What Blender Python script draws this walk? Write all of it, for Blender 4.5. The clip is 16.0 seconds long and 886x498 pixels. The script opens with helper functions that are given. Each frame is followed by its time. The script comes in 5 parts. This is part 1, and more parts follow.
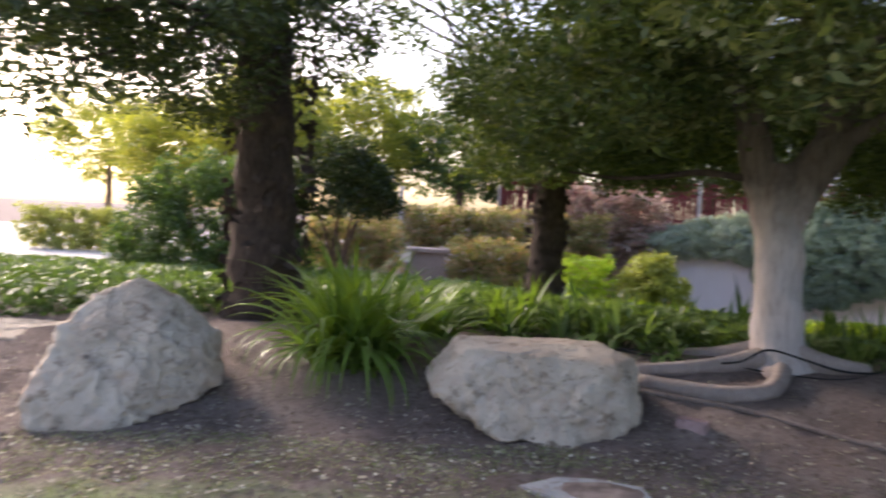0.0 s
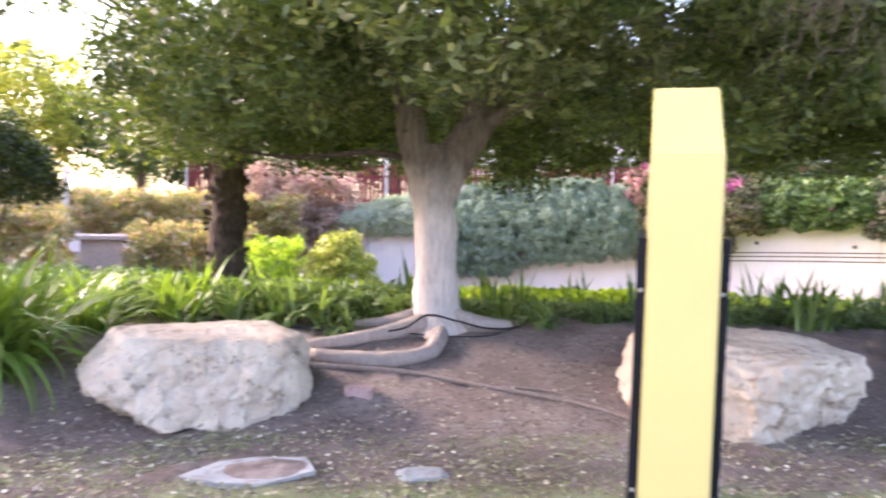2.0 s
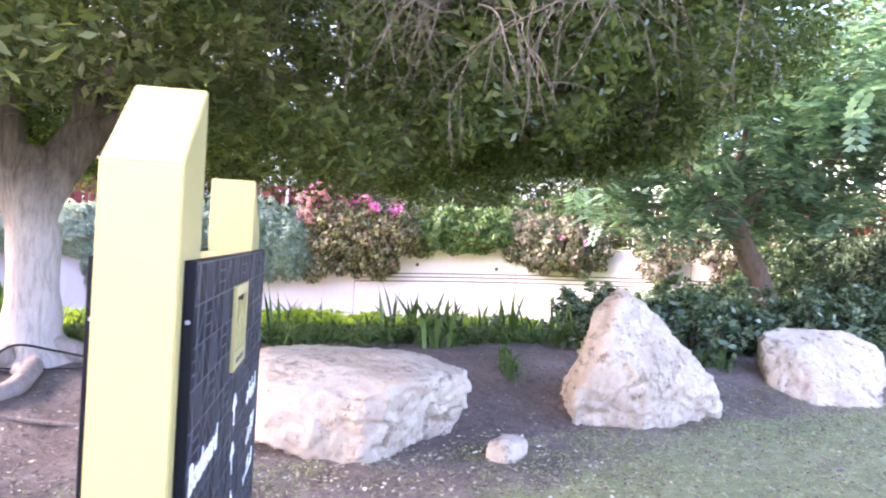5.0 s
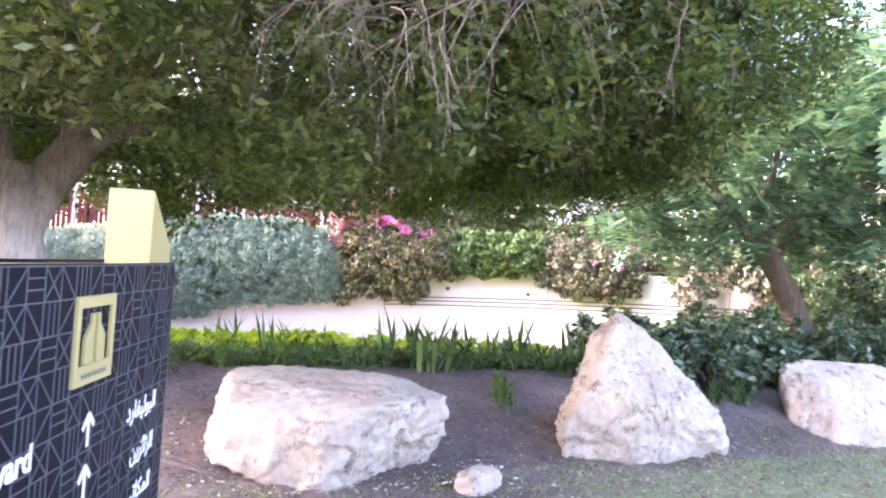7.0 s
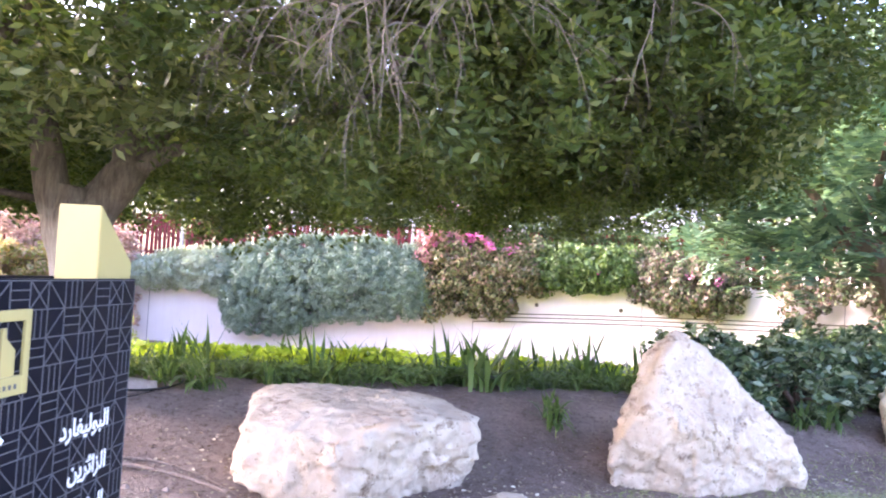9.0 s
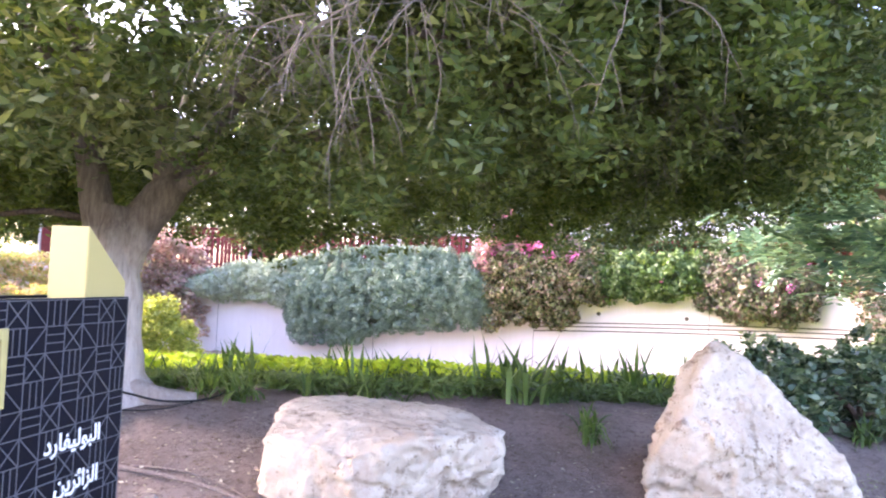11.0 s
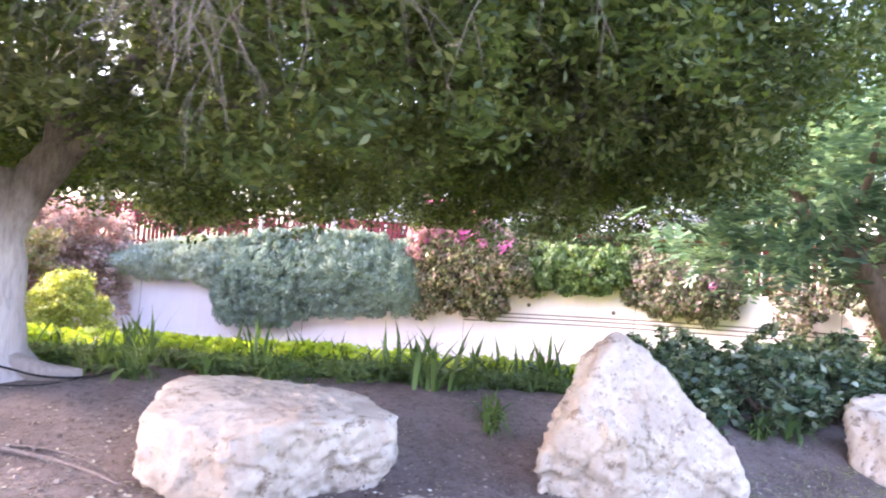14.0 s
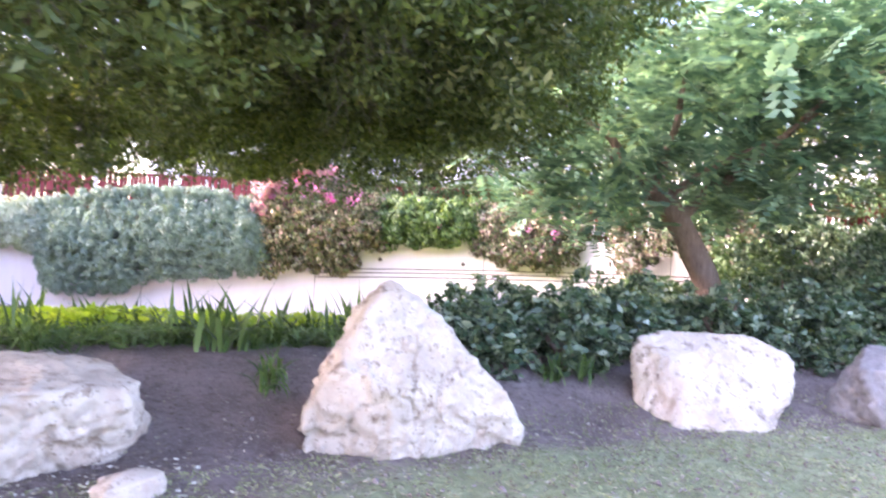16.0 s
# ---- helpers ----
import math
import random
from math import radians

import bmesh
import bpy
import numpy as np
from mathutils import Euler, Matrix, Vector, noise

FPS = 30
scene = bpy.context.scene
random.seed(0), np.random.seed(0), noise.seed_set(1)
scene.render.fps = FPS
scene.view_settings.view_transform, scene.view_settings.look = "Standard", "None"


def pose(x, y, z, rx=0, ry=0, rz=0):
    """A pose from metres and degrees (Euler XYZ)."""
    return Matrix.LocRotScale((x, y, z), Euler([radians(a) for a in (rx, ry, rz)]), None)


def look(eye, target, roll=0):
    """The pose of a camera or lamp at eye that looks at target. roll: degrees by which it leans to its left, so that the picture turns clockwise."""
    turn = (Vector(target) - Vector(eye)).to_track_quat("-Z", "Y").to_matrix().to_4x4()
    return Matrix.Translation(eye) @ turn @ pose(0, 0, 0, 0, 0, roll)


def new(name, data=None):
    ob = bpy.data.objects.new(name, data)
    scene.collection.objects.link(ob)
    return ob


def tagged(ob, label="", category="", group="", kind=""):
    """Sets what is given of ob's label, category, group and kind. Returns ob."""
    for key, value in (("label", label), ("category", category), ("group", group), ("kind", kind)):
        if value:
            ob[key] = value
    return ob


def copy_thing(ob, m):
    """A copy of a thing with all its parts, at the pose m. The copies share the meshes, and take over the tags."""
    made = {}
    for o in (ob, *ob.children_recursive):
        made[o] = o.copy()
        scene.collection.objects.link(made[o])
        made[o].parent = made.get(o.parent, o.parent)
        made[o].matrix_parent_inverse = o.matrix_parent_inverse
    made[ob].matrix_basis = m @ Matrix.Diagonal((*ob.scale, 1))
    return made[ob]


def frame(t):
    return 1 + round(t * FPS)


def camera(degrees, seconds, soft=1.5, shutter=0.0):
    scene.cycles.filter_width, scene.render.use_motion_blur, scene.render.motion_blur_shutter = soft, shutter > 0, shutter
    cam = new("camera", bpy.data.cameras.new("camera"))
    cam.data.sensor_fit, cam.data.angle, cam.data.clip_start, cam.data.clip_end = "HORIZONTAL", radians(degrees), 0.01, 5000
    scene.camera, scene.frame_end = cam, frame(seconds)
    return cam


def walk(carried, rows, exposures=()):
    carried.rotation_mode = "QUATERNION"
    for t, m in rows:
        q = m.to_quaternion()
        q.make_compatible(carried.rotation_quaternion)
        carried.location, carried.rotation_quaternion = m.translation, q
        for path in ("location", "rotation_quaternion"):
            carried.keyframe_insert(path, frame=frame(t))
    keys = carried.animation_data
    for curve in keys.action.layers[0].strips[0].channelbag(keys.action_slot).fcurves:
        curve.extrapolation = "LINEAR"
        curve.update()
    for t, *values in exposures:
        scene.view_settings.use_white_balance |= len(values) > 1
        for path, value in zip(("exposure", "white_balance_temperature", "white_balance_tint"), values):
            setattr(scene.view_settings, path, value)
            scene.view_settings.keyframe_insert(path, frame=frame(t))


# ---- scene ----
cam = camera(63.5, 16.0, soft=2.0, shutter=0.5)
METRES, EYE, TILT, LEAN, TURN = 4.0, 1.5, 0.0, 0.0, 0.0
ROWS = [
    (0.0, 0.0, 0.0, 0.0, 0.12, -2.45, -2.85),
    (0.5, 0.0163, -0.0036, 0.0014, -8.32, -1.82, -2.46),
    (1.0, 0.0265, -0.0041, 0.0002, -12.16, -2.07, -2.06),
    (1.5, 0.0411, -0.0087, -0.0004, -16.59, -2.7, -1.44),
    (2.0, 0.0661, -0.0162, -0.0033, -23.41, -3.0, -1.61),
    (2.5, 0.0929, -0.0288, -0.0023, -31.41, -2.61, -1.73),
    (3.0, 0.1118, -0.0377, -0.0022, -39.22, -1.99, -2.26),
    (3.5, 0.1282, -0.0461, -0.0028, -42.61, -2.1, -3.1),
    (4.0, 0.1417, -0.0478, -0.0016, -45.55, -2.27, -2.3),
    (4.5, 0.1734, -0.0358, 0.0007, -48.04, -0.58, -3.4),
    (7.0, 0.3382, -0.1124, -0.0002, -43.58, 1.38, -3.93),
    (7.5, 0.3823, -0.1121, 0.0042, -41.86, 1.58, -5.05),
    (8.0, 0.4171, -0.1317, 0.0039, -37.98, 2.24, -3.4),
    (10.5, 0.5703, -0.188, 0.0109, -31.35, 2.09, -3.75),
    (11.0, 0.5747, -0.2019, 0.0149, -28.88, 2.59, -2.58),
    (11.5, 0.575, -0.2093, 0.0146, -26.91, 1.91, -1.66),
    (12.0, 0.5708, -0.2157, 0.0082, -21.77, -0.75, -0.58),
    (12.5, 0.5709, -0.2232, 0.0065, -20.33, -1.78, 0.55),
    (13.0, 0.5799, -0.2285, 0.0049, -22.64, -1.81, 0.29),
    (13.5, 0.615, -0.2238, 0.0036, -29.41, 0.24, -2.47),
    (14.0, 0.6651, -0.2099, 0.0052, -33.3, 2.01, -4.77),
    (14.5, 0.7087, -0.2138, 0.0044, -34.77, 3.31, -3.16),
    (15.0, 0.7743, -0.2442, 0.0052, -39.47, 2.55, -4.05),
    (15.5, 0.8226, -0.2695, 0.0066, -40.93, 1.78, -3.14),
    (16.0, 0.8876, -0.2818, 0.0042, -42.48, -0.8, -2.98),
]
EXPOSURES = [(0.0, 1.72, 6400, 22), (0.5, 2.95, 6500, 25), (1.0, 3.25, 6500, 27), (1.5, 3.4, 6500, 29), (2.3, 3.25, 6400, 30), (3.5, 3.55, 6050, 33), (4.7, 3.7, 6000, 35), (7.0, 3.8, 6100, 36), (12.5, 3.72, 6230, 35),
             (16.0, 3.82, 6150, 38)]
walk(cam, [(t, pose(0, 0, EYE, TILT, LEAN, TURN) @ pose(METRES * x, METRES * y, METRES * z, 90 + pitch, roll, yaw)) for t, x, y, z, yaw, pitch, roll in ROWS], EXPOSURES)


# ---- world and sun ----
SUN_DIR = Vector((-0.67, 0.69, 0.50)).normalized()
world = bpy.data.worlds.new("sky")
scene.world = world
world.use_nodes = True
wn = world.node_tree
sky = wn.nodes.new("ShaderNodeTexSky")
sky.sky_type, sky.sun_disc = "NISHITA", False
sky.sun_elevation = math.asin(SUN_DIR.z)
sky.sun_rotation = math.atan2(SUN_DIR.x, SUN_DIR.y)
sky.dust_density, sky.air_density = 4.0, 1.0
wn.links.new(sky.outputs[0], wn.nodes["Background"].inputs[0])
wn.nodes["Background"].inputs[1].default_value = 0.15
sun = new("sun", bpy.data.lights.new("sun", "SUN"))
sun.data.energy, sun.data.angle, sun.data.color = 1.2, radians(12), (1.0, 0.92, 0.78)
sun.matrix_world = look(SUN_DIR * 60, (0, 0, 0))


# ---- materials ----
def material(name, build, rough=0.8, spec=0.3):
    m = bpy.data.materials.new(name)
    m.use_nodes = True
    nt = m.node_tree
    b = nt.nodes["Principled BSDF"]
    b.inputs["Roughness"].default_value = rough
    b.inputs["Specular IOR Level"].default_value = spec
    build(nt, b)
    return m


def node(nt, kind, **values):
    n = nt.nodes.new(kind)
    for k, v in values.items():
        n.inputs[k.replace("_", " ")].default_value = v
    return n


def ramp(nt, source, stops):
    r = nt.nodes.new("ShaderNodeValToRGB")
    while len(r.color_ramp.elements) < len(stops):
        r.color_ramp.elements.new(0.5)
    for e, (p, c) in zip(r.color_ramp.elements, stops):
        e.position, e.color = p, (*c, 1)
    nt.links.new(source, r.inputs[0])
    return r.outputs[0]


def coords(nt):
    return nt.nodes.new("ShaderNodeTexCoord").outputs["Object"]


def noise_tex(nt, vec, scale, detail=6, rough=0.6):
    n = node(nt, "ShaderNodeTexNoise", Scale=scale, Detail=detail, Roughness=rough)
    nt.links.new(vec, n.inputs["Vector"])
    return n.outputs["Fac"]


def mixed(nt, fac, a, b, blend="MIX"):
    m = nt.nodes.new("ShaderNodeMix")
    m.data_type, m.blend_type = "RGBA", blend
    for socket, v in ((m.inputs[0], fac), (m.inputs[6], a), (m.inputs[7], b)):
        if hasattr(v, "node"):
            nt.links.new(v, socket)
        elif isinstance(v, (int, float)):
            socket.default_value = v
        else:
            socket.default_value = (*v, 1)
    return m.outputs[2]


def bumped(nt, b, height, strength=0.4, distance=0.02):
    n = node(nt, "ShaderNodeBump", Strength=strength, Distance=distance)
    nt.links.new(height, n.inputs["Height"])
    nt.links.new(n.outputs[0], b.inputs["Normal"])


def two_scale(c1, c2, c3, big=1.5, small=30, strength=0.4, distance=0.02):
    def build(nt, b):
        v = coords(nt)
        base = ramp(nt, noise_tex(nt, v, big), [(0.3, c1), (0.7, c2)])
        fine = noise_tex(nt, v, small)
        col = mixed(nt, ramp(nt, fine, [(0.45, (0, 0, 0)), (0.75, (1, 1, 1))]), base, c3)
        nt.links.new(col, b.inputs["Base Color"])
        bumped(nt, b, fine, strength, distance)
    return build


def plain(c, var=0.12, scale=25):
    def build(nt, b):
        v = coords(nt)
        dark = tuple(x * (1 - var) for x in c)
        nt.links.new(ramp(nt, noise_tex(nt, v, scale), [(0.3, dark), (0.7, c)]), b.inputs["Base Color"])
    return build


def leaf_mat(name, colours, through_light=0.35, rough=0.5, glow=(1.5, 1.5, 0.5)):
    """Leaves: colour varies leaf by leaf; some light shines through."""
    m = bpy.data.materials.new(name)
    m.use_nodes = True
    nt = m.node_tree
    b = nt.nodes["Principled BSDF"]
    b.inputs["Roughness"].default_value = rough
    b.inputs["Specular IOR Level"].default_value = 0.35
    geo = nt.nodes.new("ShaderNodeNewGeometry")
    k = len(colours)
    col = ramp(nt, geo.outputs["Random Per Island"], [(i / max(1, k - 1), c) for i, c in enumerate(colours)])
    patch = noise_tex(nt, coords(nt), 0.9, 3)
    col = mixed(nt, 1.0, col, ramp(nt, patch, [(0.3, (0.68, 0.72, 0.68)), (0.7, (1.12, 1.08, 1.0))]), "MULTIPLY")
    nt.links.new(col, b.inputs["Base Color"])
    t = nt.nodes.new("ShaderNodeBsdfTranslucent")
    nt.links.new(mixed(nt, 1.0, col, glow, "MULTIPLY"), t.inputs[0])
    mix = nt.nodes.new("ShaderNodeMixShader")
    mix.inputs[0].default_value = through_light
    nt.links.new(b.outputs[0], mix.inputs[1])
    nt.links.new(t.outputs[0], mix.inputs[2])
    nt.links.new(mix.outputs[0], nt.nodes["Material Output"].inputs[0])
    return m


def build_rock(nt, b):
    v = coords(nt)
    base = ramp(nt, noise_tex(nt, v, 2.2, 8), [(0.3, (0.43, 0.345, 0.265)), (0.5, (0.57, 0.485, 0.385)), (0.7, (0.65, 0.57, 0.465))])
    rust = ramp(nt, noise_tex(nt, v, 3.1, 4, 0.7), [(0.53, (0, 0, 0)), (0.68, (1, 1, 1))])
    base = mixed(nt, rust, base, (0.51, 0.395, 0.305))
    vor = node(nt, "ShaderNodeTexVoronoi", Scale=9.0)
    nt.links.new(v, vor.inputs["Vector"])
    pits = ramp(nt, noise_tex(nt, v, 26, 5, 0.7), [(0.30, (0.25, 0.20, 0.18)), (0.40, (1, 1, 1))])
    crack = ramp(nt, noise_tex(nt, v, 6.5, 10, 0.75), [(0.37, (0.42, 0.34, 0.30)), (0.46, (1, 1, 1))])
    base = mixed(nt, 0.8, base, crack, "MULTIPLY")
    nt.links.new(mixed(nt, 0.75, base, pits, "MULTIPLY"), b.inputs["Base Color"])
    h = node(nt, "ShaderNodeMath")
    h.operation = "ADD"
    nt.links.new(noise_tex(nt, v, 14, 9, 0.7), h.inputs[0])
    nt.links.new(vor.outputs["Distance"], h.inputs[1])
    bumped(nt, b, h.outputs[0], 0.8, 0.035)


def build_ground(nt, b):
    """Bare dusty soil in the bed, thin worn grass on the lawn side; an attribute holds how far the lawn reaches."""
    v = coords(nt)
    att = nt.nodes.new("ShaderNodeAttribute")
    att.attribute_name = "lawn"
    soil = ramp(nt, noise_tex(nt, v, 1.1, 9, 0.65), [(0.32, (0.145, 0.108, 0.096)), (0.5, (0.255, 0.203, 0.185)), (0.68, (0.37, 0.307, 0.28))])
    soil = mixed(nt, ramp(nt, noise_tex(nt, v, 60, 4), [(0.5, (0, 0, 0)), (0.75, (1, 1, 1))]), soil, (0.34, 0.285, 0.245))
    soil = mixed(nt, ramp(nt, noise_tex(nt, v, 17, 6, 0.75), [(0.34, (1, 1, 1)), (0.50, (0, 0, 0))]), soil, (0.15, 0.113, 0.098))
    grass = ramp(nt, noise_tex(nt, v, 7, 8, 0.7), [(0.3, (0.235, 0.26, 0.14)), (0.55, (0.355, 0.385, 0.215)), (0.75, (0.47, 0.475, 0.315))])
    edge = nt.nodes.new("ShaderNodeMath")
    edge.operation = "MULTIPLY_ADD"
    nt.links.new(noise_tex(nt, v, 2.3, 8, 0.7), edge.inputs[0])
    edge.inputs[1].default_value = 0.9
    nt.links.new(att.outputs["Fac"], edge.inputs[2])
    f = ramp(nt, edge.outputs[0], [(0.75, (0, 0, 0)), (1.05, (1, 1, 1))])
    nt.links.new(mixed(nt, f, soil, grass), b.inputs["Base Color"])
    bumped(nt, b, noise_tex(nt, v, 18, 10, 0.78), 1.0, 0.055)


def build_wall(nt, b):
    v = coords(nt)
    base = ramp(nt, noise_tex(nt, v, 0.8, 6), [(0.3, (0.68, 0.60, 0.595)), (0.7, (0.75, 0.67, 0.67))])
    mp = node(nt, "ShaderNodeMapping", Scale=(2.5, 2.5, 0.25))
    nt.links.new(v, mp.inputs[0])
    streak = ramp(nt, noise_tex(nt, mp.outputs[0], 3, 6), [(0.35, (0.97, 0.96, 0.955)), (0.6, (1, 1, 1))])
    nt.links.new(mixed(nt, 1.0, base, streak, "MULTIPLY"), b.inputs["Base Color"])
    bumped(nt, b, noise_tex(nt, v, 60), 0.25, 0.01)


def build_whitewash(nt, b):
    """Grey-brown bark with an uneven coat of limewash up to the fork."""
    v = coords(nt)
    sep = nt.nodes.new("ShaderNodeSeparateXYZ")
    nt.links.new(v, sep.inputs[0])
    mp = node(nt, "ShaderNodeMapping", Scale=(6, 6, 0.8))
    nt.links.new(v, mp.inputs[0])
    fib = noise_tex(nt, mp.outputs[0], 5, 8, 0.7)
    lime = ramp(nt, fib, [(0.3, (0.30, 0.25, 0.23)), (0.5, (0.46, 0.415, 0.39)), (0.7, (0.54, 0.495, 0.47))])
    bark = ramp(nt, fib, [(0.3, (0.07, 0.055, 0.048)), (0.7, (0.20, 0.165, 0.14))])
    h = nt.nodes.new("ShaderNodeMath")
    h.operation = "MULTIPLY_ADD"
    nt.links.new(noise_tex(nt, v, 3, 5), h.inputs[0])
    h.inputs[1].default_value = 0.7
    nt.links.new(sep.outputs[2], h.inputs[2])
    f = node(nt, "ShaderNodeMapRange", From_Min=1.75, From_Max=2.35)
    nt.links.new(h.outputs[0], f.inputs[0])
    nt.links.new(mixed(nt, f.outputs[0], lime, bark), b.inputs["Base Color"])
    bumped(nt, b, fib, 0.6, 0.03)


def build_bark(c1, c2):
    def build(nt, b):
        v = coords(nt)
        mp = node(nt, "ShaderNodeMapping", Scale=(5, 5, 1.2))
        nt.links.new(v, mp.inputs[0])
        fib = noise_tex(nt, mp.outputs[0], 6, 8, 0.75)
        nt.links.new(ramp(nt, fib, [(0.3, c1), (0.7, c2)]), b.inputs["Base Color"])
        bumped(nt, b, fib, 0.9, 0.05)
    return build


MAT_ROCK = material("limestone", build_rock, 0.9, 0.2)
# Grey stone, set darker than MAT_ROCK to carry the shade on its boulder.
MAT_GREYROCK_SHADED = material("shaded grey limestone", two_scale((0.19, 0.17, 0.16), (0.31, 0.28, 0.265), (0.15, 0.13, 0.12), 2.5, 16, 0.7, 0.03), 0.9, 0.2)
MAT_GROUND = material("soil and worn grass", build_ground, 0.95, 0.1)
MAT_WALL = material("pale render", build_wall, 0.85, 0.2)
MAT_GROOVE = material("groove", plain((0.13, 0.10, 0.09)), 0.9)
MAT_LIME = material("limewashed bark", build_whitewash, 0.9, 0.15)
MAT_BARK = material("dark bark", build_bark((0.035, 0.026, 0.022), (0.13, 0.10, 0.085)), 0.95, 0.1)
MAT_BARK2 = material("brown bark", build_bark((0.12, 0.085, 0.065), (0.26, 0.19, 0.15)), 0.9, 0.15)
MAT_ROOT = material("pale root bark", build_bark((0.33, 0.27, 0.24), (0.50, 0.43, 0.39)), 0.9, 0.15)
MAT_DRYROOT = material("dry brown root", build_bark((0.22, 0.17, 0.15), (0.38, 0.31, 0.275)), 0.9, 0.15)
MAT_TWIG = material("dry twig", plain((0.155, 0.13, 0.115), 0.4, 12), 0.9)
MAT_YELLOW = material("yellow enamel", plain((0.44, 0.375, 0.16), 0.06, 3), 0.33, 0.5)
MAT_BLACK = material("black panel", plain((0.006, 0.007, 0.014), 0.3, 6), 0.42, 0.12)
MAT_LINE = material("grey print", plain((0.105, 0.11, 0.125)), 0.45)
MAT_WHITE = material("white print", plain((0.85, 0.85, 0.85), 0.03), 0.45)
MAT_HOSE = material("black rubber", plain((0.015, 0.015, 0.016)), 0.5)
MAT_RED = material("red paint", plain((0.17, 0.03, 0.028), 0.3, 8), 0.7)
MAT_POST = material("white post", plain((0.52, 0.47, 0.43), 0.1), 0.7)
MAT_PAVE = material("pale paving", two_scale((0.50, 0.46, 0.43), (0.60, 0.56, 0.52), (0.42, 0.38, 0.35), 0.6, 12, 0.2), 0.8)
MAT_BUILD = material("white facade", plain((0.80, 0.80, 0.80), 0.05, 0.6), 0.7)
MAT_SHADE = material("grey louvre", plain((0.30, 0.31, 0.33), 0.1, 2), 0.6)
MAT_BRICKW = material("pinkish stone", two_scale((0.42, 0.32, 0.28), (0.52, 0.42, 0.38), (0.34, 0.25, 0.22), 2, 20), 0.85)
MAT_SLAB = material("bluish grey stone", two_scale((0.24, 0.265, 0.285), (0.32, 0.345, 0.365), (0.20, 0.17, 0.155), 3, 25), 0.85)
MAT_TILE = material("pale bluish tile", two_scale((0.24, 0.26, 0.27), (0.46, 0.47, 0.465), (0.24, 0.20, 0.18), 4, 18), 0.8)
MAT_PSTONE = material("pink brick", two_scale((0.34, 0.225, 0.215), (0.42, 0.30, 0.29), (0.26, 0.17, 0.16), 4, 30), 0.9)
MAT_CLOD = material("dry soil crumbs", two_scale((0.13, 0.098, 0.085), (0.25, 0.20, 0.175), (0.36, 0.30, 0.26), 1.3, 9), 0.95, 0.1)
MAT_FRUIT = material("dark pot", plain((0.05, 0.04, 0.04), 0.2), 0.7)

LEAF_MAIN = leaf_mat("broad tree leaves", [(0.040, 0.068, 0.022), (0.070, 0.108, 0.034), (0.100, 0.138, 0.042), (0.16, 0.185, 0.075)], 0.32, 0.42)
LEAF_SPRAY = leaf_mat("pale hanging leaves", [(0.06, 0.083, 0.027), (0.11, 0.138, 0.052), (0.18, 0.20, 0.095), (0.27, 0.28, 0.16)], 0.33, 0.42)
LEAF_DARK = leaf_mat("dark tree leaves", [(0.030, 0.045, 0.018), (0.05, 0.075, 0.025), (0.085, 0.10, 0.03)], 0.30)
LEAF_GREY = leaf_mat("blue-green shrub leaves", [(0.15, 0.21, 0.18), (0.22, 0.30, 0.26), (0.31, 0.395, 0.345)], 0.2, 0.6)
LEAF_GREYPALE = leaf_mat("pale grey-green shrub leaves", [(0.33, 0.39, 0.33), (0.43, 0.49, 0.42), (0.54, 0.58, 0.51)], 0.2, 0.6)
LEAF_SALMON = leaf_mat("salmon bracts", [(0.50, 0.27, 0.28), (0.56, 0.34, 0.36), (0.34, 0.28, 0.17), (0.62, 0.22, 0.36), (0.22, 0.24, 0.12)], 0.35, 0.6, (1.25, 1.1, 1.1))
LEAF_BOUG = leaf_mat("bougainvillea leaves", [(0.04, 0.055, 0.022), (0.11, 0.14, 0.05), (0.24, 0.27, 0.12), (0.42, 0.39, 0.25), (0.42, 0.32, 0.25), (0.06, 0.07, 0.03), (0.17, 0.15, 0.08), (0.42, 0.25, 0.25)], 0.3, 0.5, (1.35, 1.3, 0.7))
LEAF_TANGLE = leaf_mat("tangled bougainvillea leaves", [(0.03, 0.045, 0.02), (0.09, 0.13, 0.06), (0.20, 0.25, 0.13), (0.07, 0.05, 0.045), (0.22, 0.14, 0.14), (0.38, 0.35, 0.28), (0.05, 0.05, 0.03)], 0.25, 0.5, (1.35, 1.3, 0.8))
LEAF_PINK = leaf_mat("pink bracts", [(0.58, 0.08, 0.34), (0.72, 0.20, 0.50), (0.70, 0.36, 0.50)], 0.4, 0.6, (1.25, 1.1, 1.1))
LEAF_VINE = leaf_mat("vine leaves", [(0.04, 0.075, 0.025), (0.08, 0.14, 0.045), (0.16, 0.25, 0.08), (0.24, 0.31, 0.17)], 0.25)
LEAF_SCREEN = leaf_mat("leafy screen", [(0.03, 0.06, 0.025), (0.06, 0.105, 0.04), (0.11, 0.17, 0.07)], 0.22)
LEAF_ROSE = leaf_mat("dry rose bracts", [(0.56, 0.38, 0.34), (0.68, 0.50, 0.45), (0.46, 0.40, 0.28), (0.36, 0.25, 0.21), (0.62, 0.38, 0.37)], 0.3, 0.6, (1.25, 1.1, 1.1))
# The palest stop paints sky highlights onto some of the leaves.
LEAF_SHRUB = leaf_mat("glossy shrub leaves", [(0.025, 0.055, 0.03), (0.06, 0.11, 0.06), (0.14, 0.20, 0.125), (0.34, 0.40, 0.31)], 0.22, 0.3)
LEAF_PALE = leaf_mat("pale flowering hedge", [(0.22, 0.26, 0.10), (0.36, 0.38, 0.16), (0.52, 0.42, 0.30), (0.58, 0.37, 0.31), (0.40, 0.36, 0.20)], 0.4)
